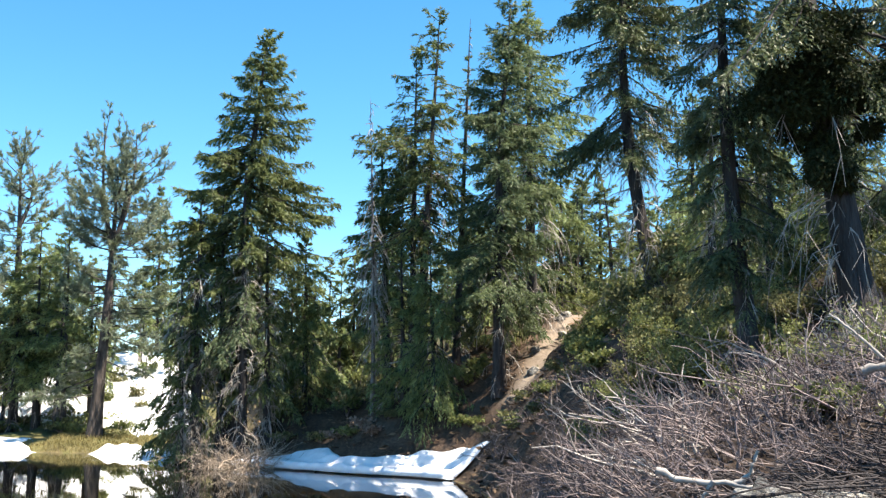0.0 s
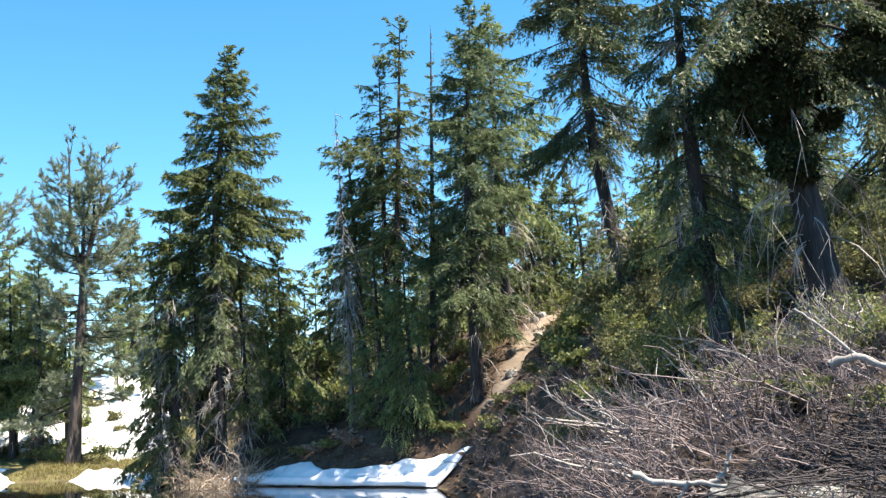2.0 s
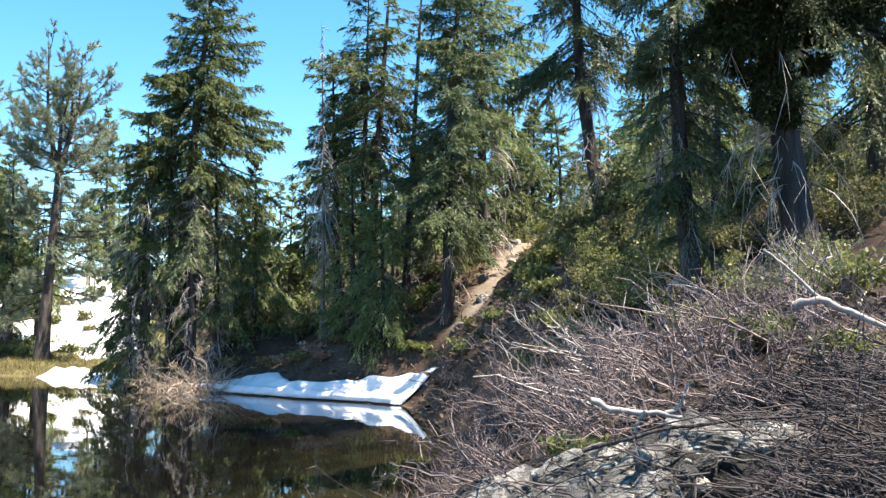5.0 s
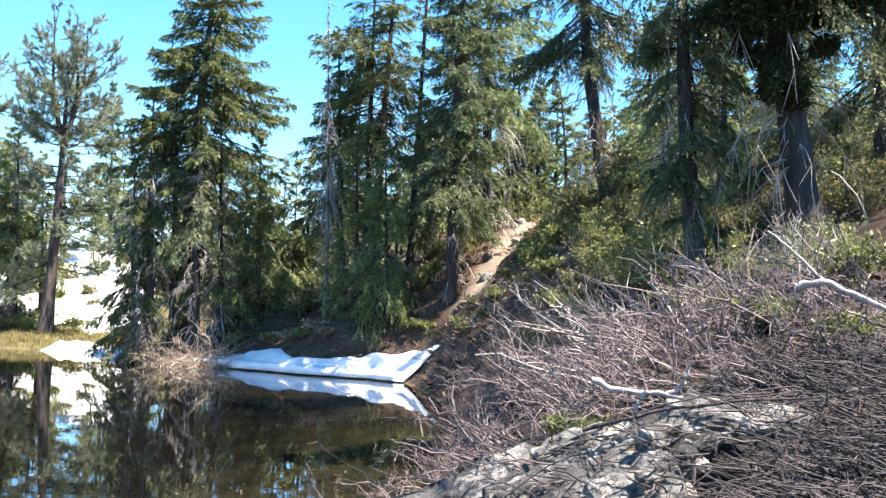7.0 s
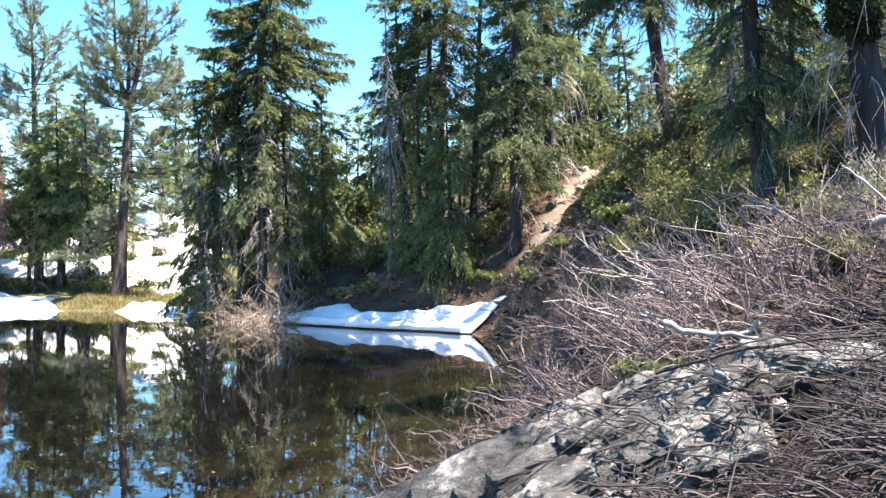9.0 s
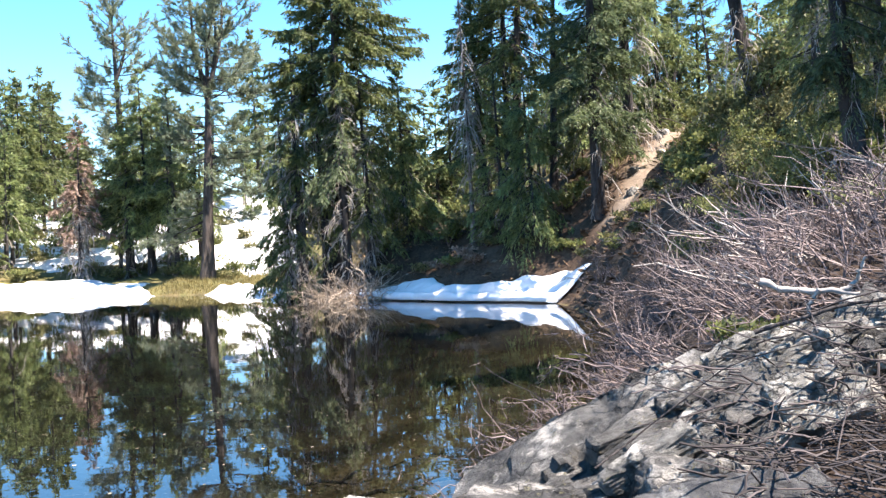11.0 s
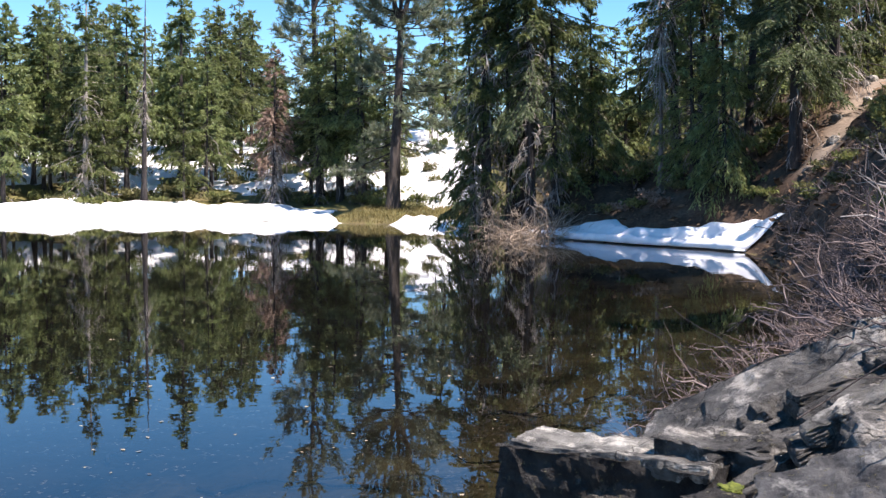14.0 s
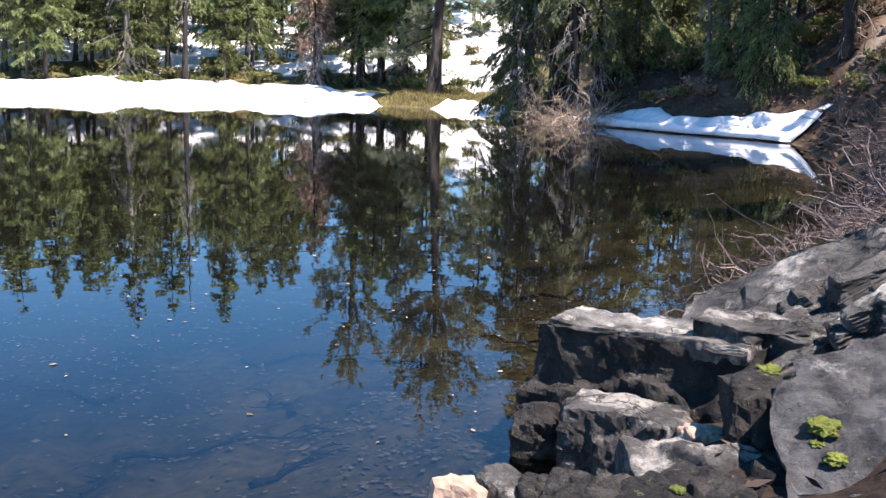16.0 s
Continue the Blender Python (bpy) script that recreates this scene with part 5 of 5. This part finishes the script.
# ---- leafy undergrowth ----
def leafy_shrub(x, y, r, h, seed, material=LEAF, leaf=0.07, n=900, name="leafy_shrub", label="small-leaved green shrub on the slope", group="shrubs on the slope"):
    g = np.random.RandomState(seed)
    z0 = over_at(x, y) if y < 10 else land_at(x, y)
    k = 5
    t = np.linspace(0, 1, k)
    m = 16
    a = g.rand(m) * 6.283
    tip = np.stack([np.cos(a) * r * g.uniform(0.3, 1, m), np.sin(a) * r * g.uniform(0.3, 1, m), h * g.uniform(0.5, 1.0, m)], -1)
    P = tip[:, None] * np.stack([t, t, t ** 0.7], -1)[None] + 0.03 * g.randn(m, k, 3) * t[:, None]
    P[..., 2] -= 0.05
    root = new(name)
    root.location = (x, y, z0)
    tagged(add_part("stem_clump", *tubes(P, 0.010 * (1.2 - t)[None] * np.ones((m, 1)), 3), TWIG, root), kind="stuff")
    b = g.randint(0, m, n)
    s = g.uniform(0.35, 1.05, n)
    Q = tip[b] * np.stack([s, s, s ** 0.7], -1) + g.randn(n, 3) * np.array([0.16 * r, 0.16 * r, 0.10 * h])
    Q[:, 2] = np.maximum(Q[:, 2], 0.02)
    ll = leaf * g.uniform(0.6, 1.5, n)
    add_part("foliage", *leaves(Q, g.randn(n, 3) + np.array([0, 0, 0.5]), g.randn(n, 3) + np.array([0, 0, 0.8]), ll, ll * g.uniform(0.2, 0.38, n)), material, root)
    return tagged(root, label, "shrub", group)


g = np.random.RandomState(31)
spots = [(3.9, 24.0, 0.6, 0.5), (4.6, 26.2, 0.6, 0.45), (5.0, 28.0, 0.7, 0.45), (5.4, 31, 0.6, 0.4), (4.9, 24.5, 1.0, 1.0), (6.9, 22.0, 0.9, 0.8), (6.0, 20.6, 0.7, 0.7), (8.1, 20.0, 0.9, 0.9), (6.4, 23.1, 1.0, 1.2),
         (6.0, 30.0, 0.8, 0.6), (6.8, 34.0, 0.8, 0.8), (6.9, 33.0, 1.2, 1.2), (7.0, 29.5, 1.2, 1.2), (8.0, 27.5, 1.1, 1.1), (9.4, 25.0, 1.2, 1.3), (6.2, 27.0, 1.0, 1.0), (5.6, 35.6, 0.6, 0.5), (6.9, 40.0, 0.9, 0.8)]
for i, (x, y, r, h) in enumerate(spots):
    leafy_shrub(x, y, r, h, 200 + i, (LEAF, HEATH)[i % 2], 0.06, 2400)
for i in range(70):
    az, d = radians(g.uniform(2.5, 27)), g.uniform(30, 62)
    x, y = d * math.sin(az), d * math.cos(az)
    if to_line(np.array([x]), np.array([y]), TRAIL, False)[0] < 1.6 or (az < radians(8.8) and d < 54):
        continue
    leafy_shrub(x, y, g.uniform(0.8, 1.6), g.uniform(0.8, 2.0), 240 + i, (LEAF, HEATH, LEAF)[i % 3], 0.15, 900, label="grey-green bush on the upper slope")
for i in range(34):
    az, d = radians(g.uniform(12.5, 25)), g.uniform(21, 40)
    leafy_shrub(d * math.sin(az), d * math.cos(az), g.uniform(0.6, 1.1), g.uniform(0.5, 1.3), 720 + i, (LEAF, HEATH)[i % 2], 0.075, 1300, label="grey-green bush on the steep slope")
for i in range(30):
    az, d = radians(g.uniform(7.5, 14.5)), g.uniform(20, 35)
    leafy_shrub(d * math.sin(az), d * math.cos(az), g.uniform(0.5, 0.9), g.uniform(0.4, 0.9), 960 + i, (HEATH, LEAF)[i % 2], 0.065, 1500, label="grey-green bush on the steep slope")
for i, (x, y, r, h) in enumerate(((4.6, 36.9, 0.8, 0.8), (5.3, 36.7, 0.8, 0.9), (5.3, 38.6, 0.7, 0.7), (4.4, 37.0, 0.6, 0.5), (5.9, 37.4, 0.9, 0.9), (6.2, 35.2, 0.9, 0.8), (4.3, 35.6, 0.7, 0.5), (5.0, 34.2, 0.8, 0.6), (5.6, 41.0, 0.7, 0.7), (6.0, 43.6, 0.9, 0.9), (6.4, 39.4, 1.0, 1.0), (7.3, 46.0, 1.0, 1.0), (4.4, 32.6, 0.7, 0.6), (4.0, 29.8, 0.7, 0.5))):
    leafy_shrub(x, y, r, h, 680 + i, (LEAF, LEAF, HEATH)[i % 3], 0.11, 1300, label="green shrub on the bank beside the trail")
for i, (x, y, r, h) in enumerate(((4.6, 11.2, 0.5, 0.45), (5.2, 10.9, 0.6, 0.55), (5.0, 13.2, 0.6, 0.6), (1.45, 8.5, 0.28, 0.22), (3.4, 10.2, 0.4, 0.3), (5.8, 15.0, 0.7, 0.7), (4.3, 15.8, 0.6, 0.5), (5.6, 17.2, 0.8, 0.6), (6.6, 16.6, 0.8, 0.8), (3.9, 9.2, 0.35, 0.3))):
    leafy_shrub(x, y, r, h, 330 + i, LEAF, 0.06, 1100, label="yellow-green leafy shrub among the bare brush", group="leafy shrubs in the brush")
for i in range(44):
    x = g.uniform(-44, -17.5)
    y = float(np.interp(x, (-44, -34, -27, -20, -12), (47.5, 55, 56, 55, 52)) + g.uniform(4.5, 8.5))
    leafy_shrub(x, y, g.uniform(0.6, 1.2), g.uniform(0.3, 0.65), 350 + i, (HEATH, LEAF)[i % 2], 0.17, 420, label="low grey-green heath clump on the far shore", group="heath on the far shore")
for i in range(26):
    x = g.uniform(-8, 2.5)
    y = float(np.interp(x, (-8, -4, 2.5), (46.5, 44, 41)) + g.uniform(0, 9))
    leafy_shrub(x, y, g.uniform(0.5, 1.1), g.uniform(0.4, 1.1), 420 + i, (HEATH, LEAF)[i % 2], 0.15, 420, label="low green undergrowth under the firs", group="undergrowth under the firs")


# ---- leaves on and under the water ----
def strewn(name, n, box, z_of, size, material, label, seed):
    r = np.random.RandomState(seed)
    x, y = r.uniform(box[0], box[1], n), r.uniform(box[2], box[3], n)
    keep = (inland(x, y) < -0.05) & (rough(x, y, 1.6, seed) + 0.5 * r.randn(n) > -0.1)
    x, y = x[keep], y[keep]
    n = len(x)
    P = np.stack([x, y, z_of(x, y)], -1)
    a = r.rand(n) * 6.283
    D = np.stack([np.cos(a), np.sin(a), np.zeros(n)], -1)
    l = size * r.uniform(0.5, 1.6, n)
    v, f = leaves(P, D, np.array([0, 0, 1.0]) + 0.08 * r.randn(n, 3), l, l * r.uniform(0.2, 0.45, n))
    tagged(add_part(name, v, f, material, None, label), category="leaves", kind="stuff")


strewn("floating_leaves", 380, (-9, -0.5, 4, 17), lambda x, y: np.full(len(x), 0.006), 0.04, LITTER, "small dead leaves floating on the still pond", 3)
strewn("sunken_leaves", 9000, (-9, 1, 3.5, 16), lambda x, y: land(x, y) + 0.02, 0.045, LITTER, "sunken brown leaves and bark on the pond bed", 4)
strewn("shore_leaves", 9000, (-3.2, 1, 3.5, 13), lambda x, y: land(x, y) + 0.015, 0.045, LITTER, "dense sunken leaves along the near shore", 14)



def sunken_branch(x, y, turn, length, seed):
    """A dark waterlogged branch with a few side twigs, lying on the pond bed."""
    q = np.random.RandomState(seed)
    t = np.linspace(0, 1, 9)
    P = np.stack([length * t, np.cumsum(q.normal(0, 0.05, 9)) * length, np.zeros(9)], -1)
    m = 5
    at = q.randint(2, 8, m)
    d = np.stack([q.uniform(0.3, 0.9, m), q.choice((-0.7, 0.7), m) + 0.2 * q.randn(m), 0 * at], -1)
    t4 = np.linspace(0, 1, 4)
    S = P[at][:, None] + d[:, None] * (t4[None] * (length * q.uniform(0.15, 0.4, m))[:, None])[..., None] + 0.02 * q.randn(m, 4, 3) * t4[:, None]
    c, s_ = math.cos(turn), math.sin(turn)
    spin = np.array([[c, -s_, 0], [s_, c, 0], [0, 0, 1]])

    def laid(Q):
        Q = Q @ spin.T
        Q[..., 2] = land(x + Q[..., 0], y + Q[..., 1]) - z0 + 0.03
        return Q

    z0 = land_at(x, y)
    root = new("sunken_branch")
    root.location = (x, y, z0)
    add_part("limb", *tubes(laid(P[None]), (0.022 * (1.1 - t))[None], 6), BARK, root, smooth=True)
    for i in range(m):
        add_part("twig", *tubes(laid(S[i:i + 1]), (0.009 * (1.1 - t4))[None], 4), BARK, root)
    tagged(root, "dark waterlogged branch lying on the pond bed", "branch", "branches on the pond bed")


for i, (x, y, turn, length) in enumerate(((-3.6, 6.9, 2.4, 1.3), (-4.4, 6.0, 0.6, 1.5), (-3.1, 5.5, 1.1, 0.8), (-5.2, 7.4, 2.9, 1.6), (-4.9, 8.8, 0.3, 1.4), (-3.0, 8.6, 2.7, 1.2), (-2.2, 10.4, 0.2, 1.6), (-1.6, 9.3, 2.9, 1.3), (-2.9, 11.8, 0.4, 1.8), (-6.4, 9.6, 2.2, 1.6), (-3.9, 5.0, 2.0, 0.9))):
    sunken_branch(x, y, turn, length, 900 + i)
g = np.random.RandomState(47)
for i in range(40):
    az, d = radians(g.uniform(-42, -17)), g.uniform(70, 90)
    leafy_shrub(d * math.sin(az), d * math.cos(az), g.uniform(0.7, 1.5), g.uniform(0.5, 1.3), 460 + i, (HEATH, LEAF)[i % 2], 0.22, 320, label="low green bush showing through the snow", group="bushes in the snow field")


def litter(name, n, pick, size, material, label, seed):
    """Needles, bark and twigs lying on the forest floor."""
    r = np.random.RandomState(seed)
    x, y = pick(r, n)
    keep = inland(x, y) > 0.15
    keep &= to_line(x, y, TRAIL, False) > 0.5
    x, y = x[keep], y[keep]
    n = len(x)
    z = land(x, y) + 0.02
    a, l = r.rand(n) * 6.283, size * r.uniform(0.5, 1.7, n)
    D = np.stack([np.cos(a), np.sin(a), r.normal(0.05, 0.3, n)], -1)
    v, f = leaves(np.stack([x, y, z], -1), D, np.array([0, 0, 1.0]) + 0.5 * r.randn(n, 3), l, l * r.uniform(0.08, 0.3, n))
    tagged(add_part(name, v, f, material, None, label), category="litter", kind="stuff")


DUFF = surface("forest_duff", (0.03, 0.02, 0.014), (0.26, 0.17, 0.105), 3, 0.9, 0, 20, island=0.9)
MEADOW = surface("slope_grass_blades", (0.06, 0.075, 0.025), (0.24, 0.25, 0.095), 3, 0.9, 0, 20, island=0.9, translucent=0.3)
STRAW = surface("dry_grass", (0.10, 0.085, 0.03), (0.36, 0.30, 0.13), 3, 0.9, 0, 20, island=0.9, translucent=0.3)
litter("forest_litter", 9000, lambda r, n: (r.uniform(-9, 9, n), r.uniform(30, 55, n)), 0.22, DUFF, "brown needles, bark and twigs on the forest floor", 21)
# duff toned down: the brush's shade is put into the litter colour
SHADE_DUFF = surface("shaded_duff", (0.016, 0.013, 0.011), (0.09, 0.066, 0.05), 3, 0.9, 0, 20, island=0.9)
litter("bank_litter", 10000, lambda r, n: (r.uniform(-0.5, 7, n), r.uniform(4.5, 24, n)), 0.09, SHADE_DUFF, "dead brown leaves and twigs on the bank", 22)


def grass(name, n, pick, height, label, seed, material=STRAW):
    r = np.random.RandomState(seed)
    x, y = pick(r, n)
    keep = (inland(x, y) > 0.1) & (to_line(x, y, TRAIL, False) > 1.15)
    x, y = x[keep], y[keep]
    n = len(x)
    l = height * r.uniform(0.5, 1.3, n)
    D = r.normal(0, 0.45, (n, 3)) + np.array([0, 0, 1.0])
    v, f = needles(np.stack([x, y, land(x, y) - 0.02], -1), D, r.randn(n, 3), l, l * 0.07)
    tagged(add_part(name, v, f, material, None, label), category="grass", kind="stuff")


grass("dry_grass", 9000, lambda r, n: (r.uniform(-21, -13.5, n), r.uniform(51, 60, n)), 0.24, "tan dry grass on the shore by the pine", 23)
grass("slope_grass", 12000, lambda r, n: (r.uniform(2.5, 14, n), r.uniform(40, 62, n)), 0.45, "green-tan grass on the upper slope", 24, MEADOW)

for i, (x, y, r, h) in enumerate(((2.0, 36.6, 0.5, 0.3), (2.5, 36.9, 0.5, 0.35), (2.1, 34.9, 0.5, 0.35), (3.6, 37.0, 0.6, 0.45), (4.4, 38.0, 0.7, 0.6), (3.0, 34.4, 0.6, 0.4), (2.7, 32.6, 0.6, 0.4), (3.6, 31.8, 0.6, 0.5), (0.4, 40.2, 0.5, 0.3),
                                  (-0.9, 41.2, 0.5, 0.35), (-2.4, 42.0, 0.6, 0.4), (-3.8, 42.6, 0.6, 0.35), (-5.2, 44.3, 0.6, 0.35), (-6.8, 45.0, 0.7, 0.4), (0.9, 39.6, 0.5, 0.35), (1.3, 38.2, 0.4, 0.3))):
    leafy_shrub(x, y, r, h, 620 + i, (HEATH, HEATH, LEAF)[i % 3], 0.12, 420, label="low brown-green heath on the pond bank", group="heath on the pond bank")
for i, (x, y, r, h) in enumerate(((-3.3, 42.3, 0.7, 0.4), (-2.9, 41.4, 0.6, 0.35), (-4.4, 43.2, 0.5, 0.3))):
    leafy_shrub(x, y, r, h, 650 + i, RUST, 0.12, 380, label="rust-brown dead bracken on the bank", group="dead bracken on the bank")
for i, (x, y, r, h, material) in enumerate(((-18.9, 66.5, 0.7, 0.6, HEATH), (-20.6, 66.0, 0.4, 0.7, LEAF), (-18.0, 64.6, 0.6, 0.35, HEATH), (-21.2, 69.5, 0.8, 0.5, HEATH), (-20.0, 73.0, 0.9, 0.6, LEAF), (-17.6, 70.0, 0.6, 0.5, LEAF), (-22.6, 66.5, 0.6, 0.4, HEATH))):
    leafy_shrub(x, y, r, h + 0.35, 980 + i, material, 0.14, 600, label="grey-green bush standing in the snow gully", group="bushes in the snow field")
for i, (x, y, h, r) in enumerate(((-19.6, 70.5, 4.6, 0.35), (-18.5, 72.5, 5.4, 0.4), (-20.9, 74.0, 6.0, 0.5))):
    conifer((x, y), (x + 0.1, y, land_at(x, y) + h), r, 0.05, 990 + i, needle=FIR_PALE, clear=0.25, density=0.5, bare=10, label="thin young fir standing in the snow gully")
